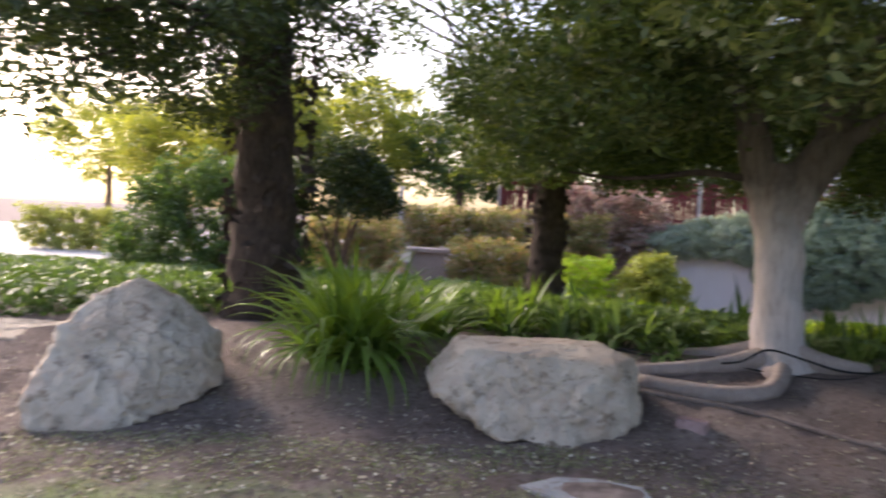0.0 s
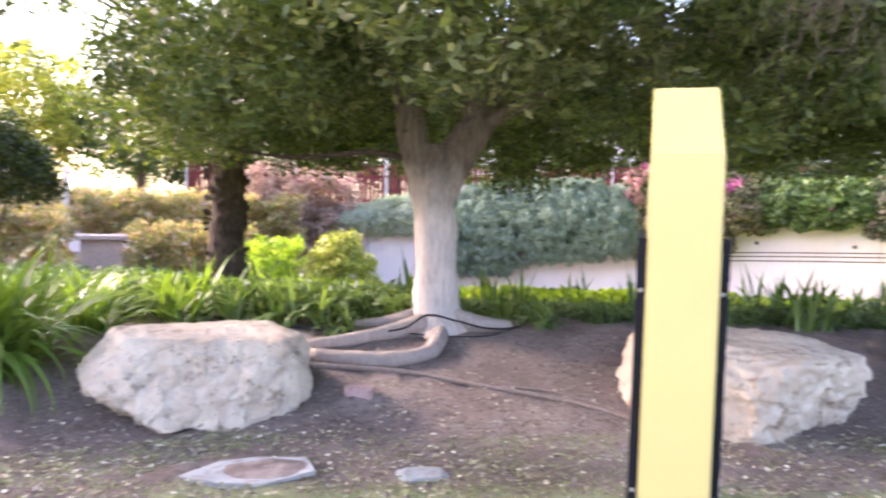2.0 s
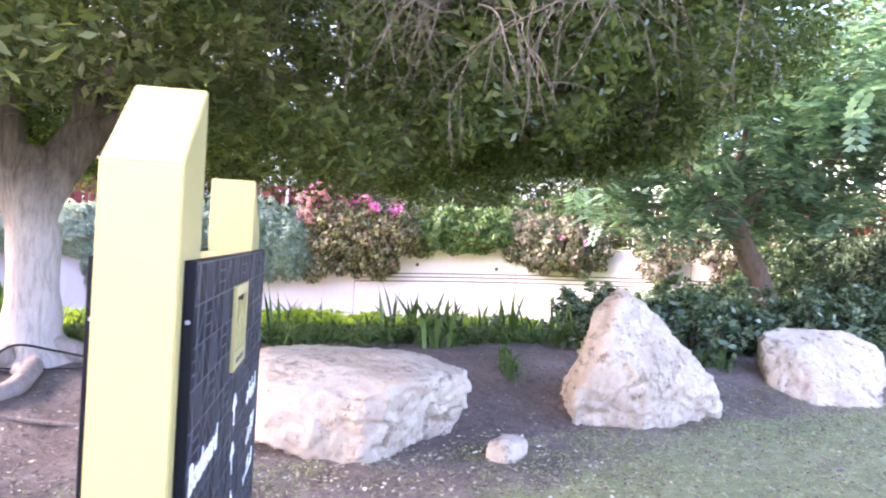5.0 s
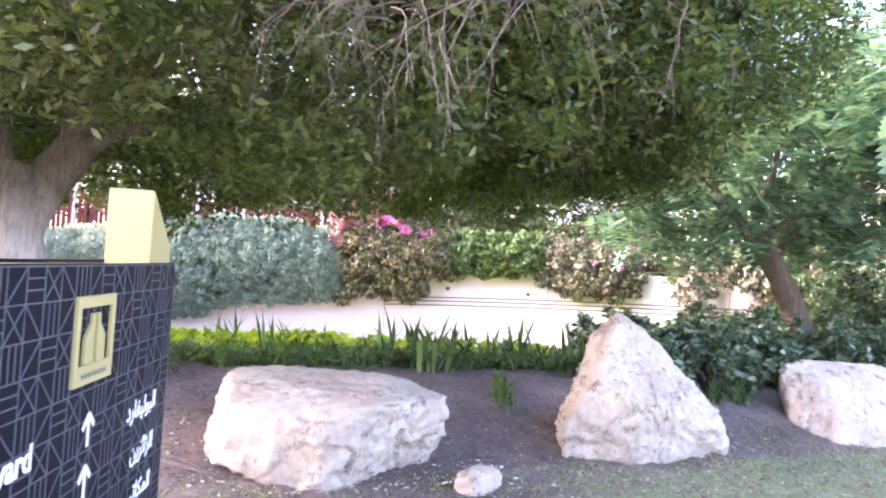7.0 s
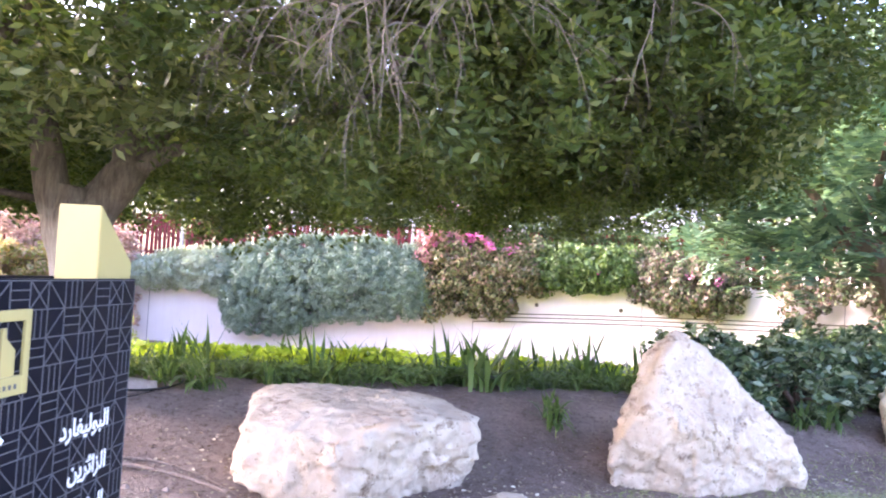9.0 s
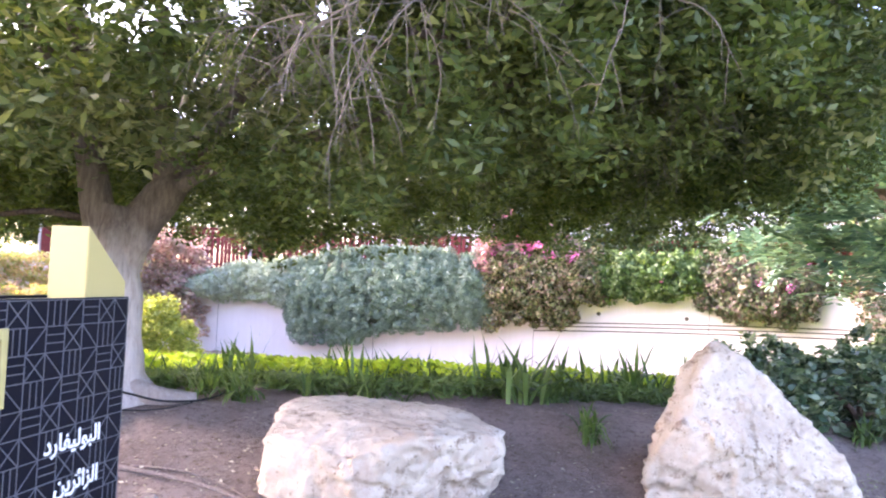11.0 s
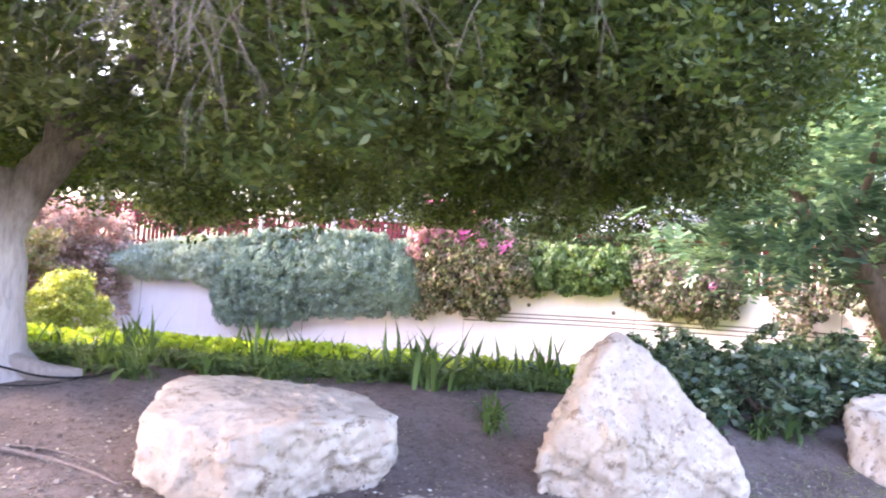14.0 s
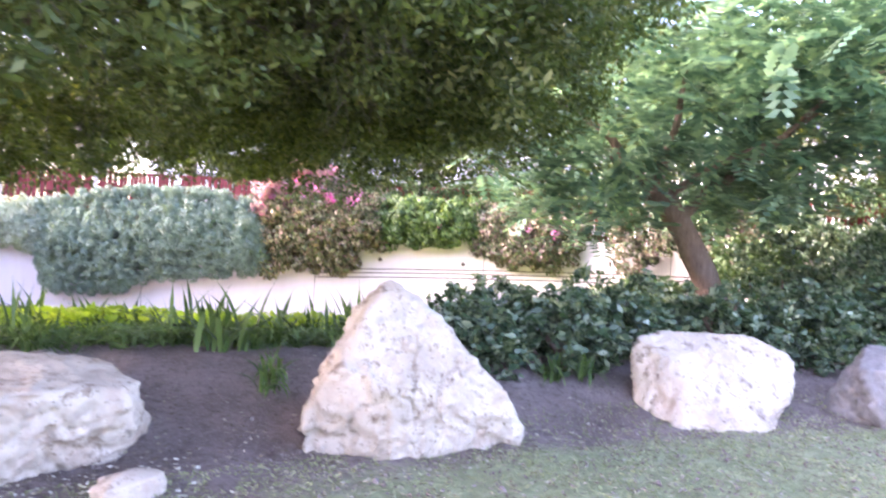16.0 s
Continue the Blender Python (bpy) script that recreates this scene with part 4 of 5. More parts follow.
slender = build_tree("slender dark tree with scaly bark behind the bed", (1.42, 9.8, 0.1), [(0, 0, -0.2), (0, 0, 0.5), (0.0, 0, 1.4), (0.02, 0, 2.4), (0.0, 0, 3.2)], [0.28, 0.24, 0.22, 0.21, 0.18], MAT_BARK,
           ((0.3, 0.1, 3.0), (2.2, 2.2, 1.3)), LEAF_MAIN, 380, 85, (0.09, 0.036), 0.36, 6, True, lambda x, y: 1.95 + 0.2 * np.sin(x * 3 + y))


gap = np.column_stack([RNG.uniform(-1.5, 0.7, 90), RNG.uniform(7.4, 10.0, 90), RNG.uniform(2.9, 5.6, 90)]) - np.array([1.42, 9.8, 0.1])
for k in range(6):
    mesh_part("limb", branch_out((-0.05, -0.1, 2.7), tuple(gap[k * 13]), 0.035, MAT_BARK, 0.15), slender)
mesh_part("outer_crown", quads_mesh("outer_crown", leaf_quads(clumps(gap, 0.36, 42), 0.09, 0.036, 0.4), LEAF_MAIN), slender, "sparse open outer leaves")


def frond_cloud(points, length, per, size):
    """Feathery sprays: paired leaflets along arching stalks."""
    quads = []
    for p in points:
        d = Vector((RNG.normal(), RNG.normal(), RNG.uniform(-0.5, 0.3))).normalized()
        s = d.cross(Vector((0, 0, 1))).normalized()
        lifts = d.cross(s)
        for k in range(per):
            t = k / per
            base = Vector(p) + d * length * t + Vector((0, 0, -0.35 * length * t * t))
            le = size * (1 - 0.6 * abs(t - 0.4))
            for side in (1, -1):
                tip = base + (s * side + d * 0.35 - Vector((0, 0, 0.15))) * le
                w = d * size * 0.30
                m = base.lerp(tip, 0.45)
                quads.append((base, m + w, tip, m - w))
    return np.array([[tuple(v) for v in q] for q in quads])


def build_feather_tree():
    tree = thing("feathery_tree", "leaning brown-trunked tree with soft feathery green foliage", "tree", (13.57, 3.72, -0.25))
    tree.scale = (1.2, 1.2, 1.2)
    mesh_part("trunk", tube([(0.10, -0.08, -0.1), (0.06, 0.02, 0.45), (-0.04, 0.2, 1.05), (-0.28, 0.44, 1.72), (-0.62, 0.68, 2.25)], [0.22, 0.19, 0.165, 0.15, 0.13], MAT_BARK2, "trunk", 16, 0.15), tree, "leaning smooth brown trunk")
    for start, end, r in (((-0.6, 0.66, 2.2), (-1.5, 1.5, 3.2), 0.075), ((-0.35, 0.48, 1.85), (0.3, 0.2, 2.35), 0.075), ((0.25, 0.22, 2.33), (0.9, -0.7, 3.3), 0.055), ((0.25, 0.22, 2.33), (1.1, 0.4, 2.7), 0.045),
                          ((-0.6, 0.66, 2.2), (-0.8, 0.2, 3.6), 0.07), ((-0.62, 0.68, 2.2), (-1.5, 0.7, 2.5), 0.045), ((-0.5, 0.6, 2.1), (0.6, -1.4, 3.6), 0.05)):
        mesh_part("limb", branch_out(start, end, r, MAT_BARK2, 0.06, 0.08), tree)
    under = lambda x, y: 1.95 + 0.28 * np.sin(2 * x + y) + 0.2 * np.sin(3.1 * y - x)
    c = np.concatenate([crown_points(1350, (0.1, -0.1, 3.6), (2.4, 2.4, 1.8), 0.1, under), crown_points(800, (2.4, -2.1, 4.1), (2.6, 2.4, 2.4), 0.15, under), crown_points(240, (-1.37, 1.18, 2.32), (1.5, 1.3, 0.8), 0.1), crown_points(200, (1.11, 0.47, 2.39), (1.3, 1.0, 0.6), 0.1)])
    mesh_part("crown", quads_mesh("crown", frond_cloud(c, 0.38, 6, 0.165), LEAF_FEATHER), tree, "soft feathery compound leaves")


build_feather_tree()


# ---- shrubs and hedges ----
def shrub(name, label, category, at, pts, clump, per, size, leaves, stems=0, group="", stem_mat=None):
    ob = thing(name, label, category, at, 0, group)
    for k in range(stems):
        a = 2 * math.pi * k / stems
        top = pts[RNG.integers(len(pts))]
        mesh_part("stem", branch_out((0.12 * math.cos(a), 0.12 * math.sin(a), -0.1), tuple(top), 0.035, stem_mat or MAT_BARK2, 0.1, 0.08), ob)
    masses = 1 if len(pts) < 300 else 6
    for chunk in np.array_split(pts[np.argsort(pts[:, 0])], masses):
        mesh_part("foliage", quads_mesh("foliage", leaf_quads(clumps(chunk, clump, per, 0.9), size[0], size[1], 0.3), leaves), ob)
    return ob


def band_points(line, n, s0, s1, out, z_low, z_high):
    """Clump points in a drape along a stretch of a line; out: how far it bulges towards the walk."""
    total = len(line) - 1
    t = RNG.uniform(s0, s1, n)
    v = RNG.uniform(0, 1, n)
    res = []
    for a, b in zip(t, v):
        i = min(int(a * total), total)
        p, s = line[i]
        f = min(int(a * total) + 1, total)
        w = a * total - int(a * total)
        q = p.lerp(line[f][0], w)
        u = (a - s0) / (s1 - s0)
        z0, z1 = z_low(u), z_high(u)
        bulge = out * (0.35 + 0.65 * math.sin(math.pi * min(max(b, 0.05), 0.95))) * RNG.uniform(0.1, 1.0)
        q = q + s * (bulge - 0.1)
        res.append((q.x, q.y, z0 + (z1 - z0) * b))
    return np.array(res)


def line_place(x):
    """Where on the wall's line a given x lies, 0 to 1."""
    k = min(range(len(wall_line)), key=lambda i: abs(wall_line[i][0].x - x))
    return k / (len(wall_line) - 1)


def wave(k, amp):
    return lambda u: amp * math.sin(u * k) + amp * 0.5 * math.sin(u * k * 2.7 + 1)


w3 = wave(17, 0.12)
LINE_X, LINE_Y = np.array([p.x for p, d in wall_line]), np.array([p.y for p, d in wall_line])
SIDE_X, SIDE_Y = np.array([d.x for p, d in wall_line]), np.array([d.y for p, d in wall_line])


def mound_leaves(centres, radii, per, size, stray=0.55, droop=0.25):
    """Leaves on the outsides of small mounds, facing roughly outwards, tips hanging."""
    n = len(centres)
    d = unit(RNG.normal(size=(n, per, 3)))
    pos = (centres[:, None] + d * radii[:, None, None] * RNG.uniform(0.72, 1.1, (n, per, 1))).reshape(-1, 3)
    face = unit(d.reshape(-1, 3) + stray * RNG.normal(size=(n * per, 3)))
    axis = RNG.normal(size=(n * per, 3))
    axis[:, 2] -= droop * 2
    axis = unit(axis - face * (axis * face).sum(1, keepdims=True))
    side = np.cross(face, axis)
    k = RNG.uniform(0.6, 1.3, (n * per, 1))
    le, wi = size[0] * k, size[1] * k
    mid = pos + face * wi * 0.12
    return np.stack([pos - axis * le / 2, mid + side * wi / 2, pos + axis * le / 2, mid - side * wi / 2], 1)


def drape(name, label, low, top, out, n, r, per, size, leaves, ragged=0.1):
    """A hanging plant along the wall. low, top: its lower and upper outline as (x, z); out: how far it bulges."""
    ob = thing(name, label, "shrub" if name != "vine" else "vine", (0, 0, 0))
    x0, x1 = low[0][0], low[-1][0]
    x = RNG.uniform(x0 + r * 0.6, x1 - r * 0.6, n)
    z0 = np.interp(x, *zip(*low)) + r * 0.8 + ragged * RNG.uniform(-1, 1, n)
    z1 = np.interp(x, *zip(*top)) - r * 0.8 + ragged * RNG.uniform(-1, 1, n)
    v = RNG.uniform(0, 1, n)
    depth = np.where(RNG.uniform(0, 1, n) < 0.7, RNG.uniform(0.75, 1.0, n), RNG.uniform(0.0, 0.7, n))
    ends = np.clip(np.minimum(x - x0, x1 - x) / 0.5, 0.25, 1) ** 0.5
    bulge = out * (0.45 + 0.55 * np.sin(math.pi * np.clip(v, 0.06, 0.9))) * depth * ends
    px = np.interp(x, LINE_X, LINE_X) + np.interp(x, LINE_X, SIDE_X) * bulge
    py = np.interp(x, LINE_X, LINE_Y) + np.interp(x, LINE_X, SIDE_Y) * bulge
    pts = np.column_stack([px, py, z0 + np.maximum(z1 - z0, 0) * v])
    rad = r * RNG.uniform(0.65, 1.25, n)
    order = np.argsort(x)
    for chunk in np.array_split(order, 4):
        mesh_part("foliage", quads_mesh("foliage", mound_leaves(pts[chunk], rad[chunk], per, size), leaves), ob)
    return ob


drape("trailing_shrub", "blue-green trailing shrub hanging over the pale wall",
      [(8.2, 0.3), (8.5, -0.3), (9.9, -0.3), (10.4, 0.05), (11.2, 0.2), (12.75, 0.35)], [(8.2, 1.95), (9.2, 2.3), (10.2, 2.5), (11.3, 2.5), (12.2, 2.4), (12.75, 2.25)], 0.75, 1500, 0.13, 150, (0.07, 0.03), LEAF_GREY, 0.06)
drape("trailing_shrub", "paler low blue-green shrub over the wall's far end",
      [(5.6, 0.95), (6.4, 0.75), (8.0, 0.7), (8.6, 0.4)], [(5.6, 1.3), (6.6, 1.7), (7.6, 2.0), (8.6, 2.1)], 0.6, 520, 0.13, 130, (0.07, 0.03), LEAF_GREYPALE, 0.08)
drape("bougainvillea", "tall bougainvillea with pinkish bronze leaves over the wall",
      [(12.35, 1.0), (12.6, 0.45), (13.4, 0.5), (13.9, 0.5), (14.3, 0.85), (14.75, 1.2)], [(12.35, 2.5), (12.7, 2.9), (13.1, 3.3), (13.5, 2.95), (14.1, 2.75), (14.75, 2.5)], 0.75, 330, 0.2, 130, (0.105, 0.062), LEAF_BOUG, 0.16)
drape("bougainvillea", "salmon and pink topmost shoots of the tall bougainvillea",
      [(12.2, 1.3), (12.7, 1.9), (13.4, 2.5), (14.0, 2.3)], [(12.2, 2.5), (12.8, 3.2), (13.1, 3.55), (14.0, 2.9)], 0.9, 64, 0.14, 80, (0.095, 0.065), LEAF_SALMON, 0.3)
shrub("flower_mass", "bright pink bougainvillea bracts above the wall", "flowers", (0, 0, 0),
      band_points(wall_line, 95, line_place(12.5), line_place(14.1), 1.15, lambda u: 2.05, lambda u: 3.55 - 0.9 * u), 0.16, 26, (0.075, 0.065), LEAF_PINK)
drape("vine", "mixed green vine spilling over the wall top",
      [(14.4, 1.3), (15.0, 1.2), (15.6, 1.35), (16.1, 1.35)], [(14.4, 2.55), (15.0, 2.65), (15.6, 2.55), (16.1, 2.4)], 0.6, 190, 0.19, 120, (0.105, 0.068), LEAF_VINE, 0.12)
drape("bougainvillea", "bronze and pink tangled bougainvillea spilling over the wall",
      [(15.8, 1.4), (16.1, 1.15), (16.5, 0.9), (16.9, 0.9), (17.25, 1.2)], [(15.8, 2.5), (16.3, 2.45), (16.8, 2.3), (17.25, 2.15)], 0.5, 210, 0.18, 120, (0.095, 0.06), LEAF_TANGLE, 0.14)
drape("vine", "thin trailing vine wisps at the wall's shaded end",
      [(17.3, 1.5), (17.7, 0.9), (18.2, 1.0), (18.6, 1.0)], [(17.3, 2.2), (17.9, 2.2), (18.3, 2.3), (18.6, 2.3)], 0.5, 70, 0.16, 90, (0.1, 0.06), LEAF_TANGLE, 0.3)
shrub("flower_mass", "scattered deep pink bracts in the tangled bougainvillea", "flowers", (0, 0, 0),
      band_points(wall_line, 26, line_place(14.6), line_place(17.0), 0.8, lambda u: 1.5, lambda u: 2.25), 0.12, 14, (0.06, 0.05), LEAF_PINK)
shrub("vine", "green vine covering the far end of the wall", "vine", (0, 0, 0),
      band_points(wall_line, 800, line_place(18.4), line_place(19.6), 0.7, lambda u: -0.2 + w3(u), lambda u: 2.3 + w3(u)), 0.18, 60, (0.08, 0.055), LEAF_SHRUB)
shrub("hedge", "dark leafy hedge on the terrace beside the fence", "hedge", (0, 0, 0),
      band_points(along(FENCE_LINE, 0.5), 1100, 0.46, 0.97, 0.8, lambda u: 1.5, lambda u: 3.1 + w3(u)), 0.22, 50, (0.08, 0.05), LEAF_SCREEN)

tall_line = along([(0.5, 28.5), (8.6, 24.0), (13.2, 20.4), (16.4, 17.2), (19.6, 12.8), (21.8, 7.2), (23.2, -1.0)], 0.5)
tall = band_points(tall_line, 3600, 0.05, 0.98, 1.6, lambda u: 2.3, lambda u: 6.6)
tall = tall[np.sin(tall[:, 0] * 1.3 + tall[:, 1] * 0.7) + np.sin(tall[:, 2] * 2.3 + tall[:, 0] * 2) > -0.95]
shrub("tall_hedge", "tall loose green screen of foliage behind the fence", "hedge", (0, 0, 0), tall, 0.38, 50, (0.13, 0.07), LEAF_MAIN)

box_pts = lambda n, a, b: np.column_stack([RNG.uniform(a[i], b[i], n) for i in range(3)])


def dome_pts(n, r, h):
    p = unit(RNG.normal(size=(n, 3))) * RNG.uniform(0.45, 1, (n, 1)) ** 0.5
    p[:, 2] = np.abs(p[:, 2])
    return p * np.array([r[0], r[1], h])


# low glossy shrubs behind the boulders on the lawn side
for x, y, rx, ry, h in ((8.6, 3.85, 0.6, 0.55, 0.5), (9.5, 3.55, 0.75, 0.65, 0.68), (10.6, 3.5, 0.85, 0.75, 0.85), (11.7, 2.9, 0.85, 0.75, 0.9), (12.9, 2.5, 0.9, 0.8, 0.95), (14.1, 2.2, 1.0, 0.9, 1.0), (11.6, 4.4, 1.0, 0.9, 1.0), (13.6, 4.6, 1.2, 1.0, 1.05), (15.2, 3.6, 1.2, 1.0, 1.6), (9.9, 5.0, 0.9, 0.8, 0.75)):
    z = float(height(x, y))
    shrub("low_shrub", "glossy dark green shrub planted in the bed", "shrub", (x, y, z), dome_pts(100, (rx, ry), h) * RNG.uniform(0.8, 1.22, (100, 1)), 0.14, 36, (0.11, 0.055), LEAF_SHRUB, 4, "low shrubs behind the boulders")


for x, y, rx, h, lv in ((14.6, 6.2, 1.2, 0.95, LEAF_SHRUB), (16.3, 6.6, 1.3, 1.2, LEAF_SCREEN), (16.4, 4.6, 1.4, 2.0, LEAF_SCREEN), (17.2, 2.6, 1.5, 2.2, LEAF_SHRUB), (15.6, 1.6, 1.2, 1.5, LEAF_SHRUB), (12.6, 6.0, 1.0, 0.7, LEAF_SHRUB)):
    shrub("tall_shrub", "tall leafy green shrub in front of the wall", "shrub", (x, y, float(height(x, y))), dome_pts(240, (rx, rx * 0.9), h), 0.2, 42, (0.10, 0.06), lv, 4, "tall shrubs by the wall")
for p, sd in wall_line[3::8]:
    joint = mesh_from("joint", [(q.x, q.y, z) for z in (-1.1, 1.54) for q in (p + sd * 0.001, p + sd * 0.004, p + sd * 0.004 + Vector((sd.y, -sd.x, 0)) * 0.012, p + sd * 0.001 + Vector((sd.y, -sd.x, 0)) * 0.012)],
                      [(0, 1, 2, 3), (4, 7, 6, 5), (0, 4, 5, 1), (1, 5, 6, 2), (2, 6, 7, 3), (3, 7, 4, 0)], MAT_GROOVE)
    mesh_part("joint", joint, wall)
for p, sd in wall_line[2::4]:
    bm = bmesh.new()
    bmesh.ops.create_cone(bm, cap_ends=True, segments=12, radius1=0.05, radius2=0.04, depth=0.06)
    bm.transform(Matrix.Translation((p.x + sd.x * 0.03, p.y + sd.y * 0.03, 0.92)) @ Vector((0, 0, 1)).rotation_difference(sd).to_matrix().to_4x4())
    part("wall_fitting", bm, MAT_GROOVE, wall, "small round dark wall fitting")


def strap_plant(name, label, at, n, length, width, leaves, arch=0.9, group=""):
    """Arching strap leaves from one base."""
    ob = thing(name, label, "plant", at, 0, group)
    quads = []
    for k in range(n):
        a = RNG.uniform(0, 2 * math.pi)
        lean = RNG.uniform(0.15, 1.0) * arch
        le = length * RNG.uniform(0.65, 1.15)
        d = np.array([math.cos(a), math.sin(a), 0])
        s = np.array([-math.sin(a), math.cos(a), 0]) * width / 2
        base = np.array([RNG.normal(0, 0.07), RNG.normal(0, 0.07), -0.03])
        pts, ang, p = [base], math.pi / 2 - lean * 0.35, base
        for j in range(6):
            p = p + (d * math.cos(ang) + np.array([0, 0, math.sin(ang)])) * le / 6
            ang -= lean * 0.36
            pts.append(p)
        for j in range(6):
            w0, w1_ = (0.6 + 0.4 * math.sin(math.pi * j / 6)) if j else 0.55, 1 - (j + 1) / 6 if j > 3 else (0.6 + 0.4 * math.sin(math.pi * (j + 1) / 6))
            if j > 3:
                w0 = 1 - j / 6 if j > 4 else w0 * 0.85
            quads.append((pts[j] - s * w0, pts[j] + s * w0, pts[j + 1] + s * w1_, pts[j + 1] - s * w1_))
    verts = np.array(quads).reshape(-1, 3)
    me = mesh_from("leaves", verts, np.arange(len(verts)).reshape(-1, 4).tolist(), leaves, True)
    bm = bmesh.new()
    bm.from_mesh(me)
    bmesh.ops.remove_doubles(bm, verts=bm.verts[:], dist=0.0004)
    bm.to_mesh(me)
    bm.free()
    mesh_part("leaves", me, ob)
    return ob


def lily_clump(label, at, n, length, width):
    """A clump of long arching leaves, each a part; a dozen leaf shapes are shared."""
    ob = thing("lily_clump", label, "plant", at, 0, "lily clumps in the bed")
    shapes = []
    for k in range(14):
        lean = 0.25 + 0.95 * k / 13
        le = length * (1.0 - 0.25 * abs(k / 13 - 0.4))
        verts, faces, p, ang = [], [], np.zeros(3), math.pi / 2 - lean * 0.45
        for j in range(11):
            t = j / 10
            w = width * (0.55 + 0.45 * math.sin(math.pi * min(t * 1.2, 1))) * (1 if t < 0.55 else max(0.03, 1 - ((t - 0.55) / 0.45) ** 1.6))
            side = np.array([0, w / 2, 0])
            verts += [p - side + (0, 0, w * 0.22), p.copy(), p + side + (0, 0, w * 0.22)]
            if j:
                b = 3 * j
                faces += [(b - 3, b - 2, b + 1, b), (b - 2, b - 1, b + 2, b + 1)]
            p = p + np.array([math.cos(ang), 0, math.sin(ang)]) * le / 10
            ang -= lean * 0.27 * (0.5 + t)
        shapes.append(mesh_from("leaf", verts, faces, LEAF_LILY, True))
    for k in range(n):
        leaf = mesh_part("leaf", shapes[RNG.integers(14)], ob)
        leaf.matrix_basis = pose(RNG.normal(0, 0.12), RNG.normal(0, 0.10), -0.03, RNG.uniform(-8, 8), 0, RNG.uniform(0, 360)) @ Matrix.Scale(RNG.uniform(0.7, 1.15), 4)


lily_clump("large arching bright green lily clump beside the boulder", (-0.72, 5.95, 0.1), 240, 1.36, 0.062)
lily_clump("arching green lily clump behind the boulder", (-0.1, 6.75, 0.2), 110, 1.0, 0.05)
lily_clump("arching green lily clump further back in bed", (0.75, 7.3, 0.25), 60, 0.95, 0.045)
plain_straps = [strap_plant("strap_plant", "dark green strap-leaved bedding plant", (0, 0, -20), n, le, w, LEAF_STRAP, a, "strap plants in the bed") for n, le, w, a in ((20, 0.58, 0.038, 1.15), (20, 0.56, 0.040, 1.6), (24, 0.50, 0.038, 2.0), (13, 0.62, 0.034, 0.8))]
spots = []
for k in range(520):
    x = RNG.uniform(0.3, 9.6)
    s = RNG.uniform(1.8, 4.4)
    if math.sin(x * 2.9 + 0.6 * s) + 0.6 * math.sin(x * 7.1 + s * 2) < (-0.3 if x < 3 else 0.6):
        continue
    y = float(bed_edge(np.array(x))) + s
    if (x - 2.86) ** 2 + (y - 6.08) ** 2 < 0.45 or (3.3 < x < 5.9 and s < 2.4) or (x > 6 and s < 2.3) or any((x - a) ** 2 + (y - b) ** 2 < 0.16 for a, b in spots):
        continue
    spots.append((x, y))
spots += [(5.54, 7.48), (5.45, 7.6), (4.9, 7.6), (6.0, 7.0), (6.3, 6.8), (6.36, 5.62), (7.44, 5.75), (6.36, 3.95), (6.5, 4.1), (7.9, 5.6), (8.2, 5.3), (3.87, 5.75), (3.55, 6.1), (5.14, 5.8), (9.0, 3.1), (9.25, 3.05), (1.9, 6.4), (1.5, 6.6), (1.2, 6.9), (0.8, 7.2), (0.3, 7.6)]
for k, (x, y) in enumerate(spots):
    front = y < 4.3
    size = RNG.uniform(0.62, 0.78) if front else RNG.choice([0.7, 0.85, 1.0, 1.1, 1.25, 1.4])
    copy_thing(plain_straps[1 if front else k % 4], pose(x, y, float(height(x, y)), 0, 0, RNG.uniform(0, 360)) @ Matrix.Scale(size, 4))
for k in range(64):
    x = RNG.uniform(3.2, 8.6)
    y = float(bed_edge(np.array(x))) + RNG.uniform(2.35, 4.2)
    if (x - 2.86) ** 2 + (y - 6.08) ** 2 > 0.5:
        copy_thing(plain_straps[1 + k % 2], pose(x, y, float(height(x, y)), 0, 0, RNG.uniform(0, 360)) @ Matrix.Scale(RNG.uniform(0.4, 0.72), 4))
for p in plain_straps:
    for o in p.children_recursive:
        bpy.data.objects.remove(o)
    bpy.data.objects.remove(p)


def cover(name, label, n, region, leaves, size, tall):
    """A low carpet of leaves over the ground."""
    pts = region(n)
    p = on_ground(pts, 0.0)
    p[:, 2] += RNG.uniform(0.0, tall, len(p))
    ob = new(name, quads_mesh(name, leaf_quads(p, size[0], size[1], 0.5, 0.3), leaves))
    tagged(ob, label, "ground cover", kind="stuff")


def behind_bed(x0, x1, s0, s1):
    def region(n):
        x = RNG.uniform(x0, x1, n * 2)
        x = x[np.sin(x * 4.3) + np.sin(x * 9.7 + 1) + RNG.uniform(-1.2, 2.2, len(x)) > 0][:n]
        n = len(x)
        return np.column_stack([x, bed_edge(x) + RNG.uniform(s0, s1, n) + 0.25 * np.sin(x * 2)])
    return region


cover("bright_ground_cover", "bright yellow-green ground cover in front of the wall", 48000, behind_bed(2.0, 17, 3.9, 11.5), LEAF_LIME, (0.13, 0.065), 0.34)
cover("leafy_ground_cover", "green leafy ground cover at the back of the bed", 45000, behind_bed(-9.0, 3.0, 2.4, 8.5), LEAF_COVER, (0.11, 0.05), 0.32)
cover("sparse_bed_growth", "thin low green growth between bedding plants", 14000, behind_bed(0.5, 9.5, 2.6, 4.4), LEAF_COVER, (0.15, 0.022), 0.17)

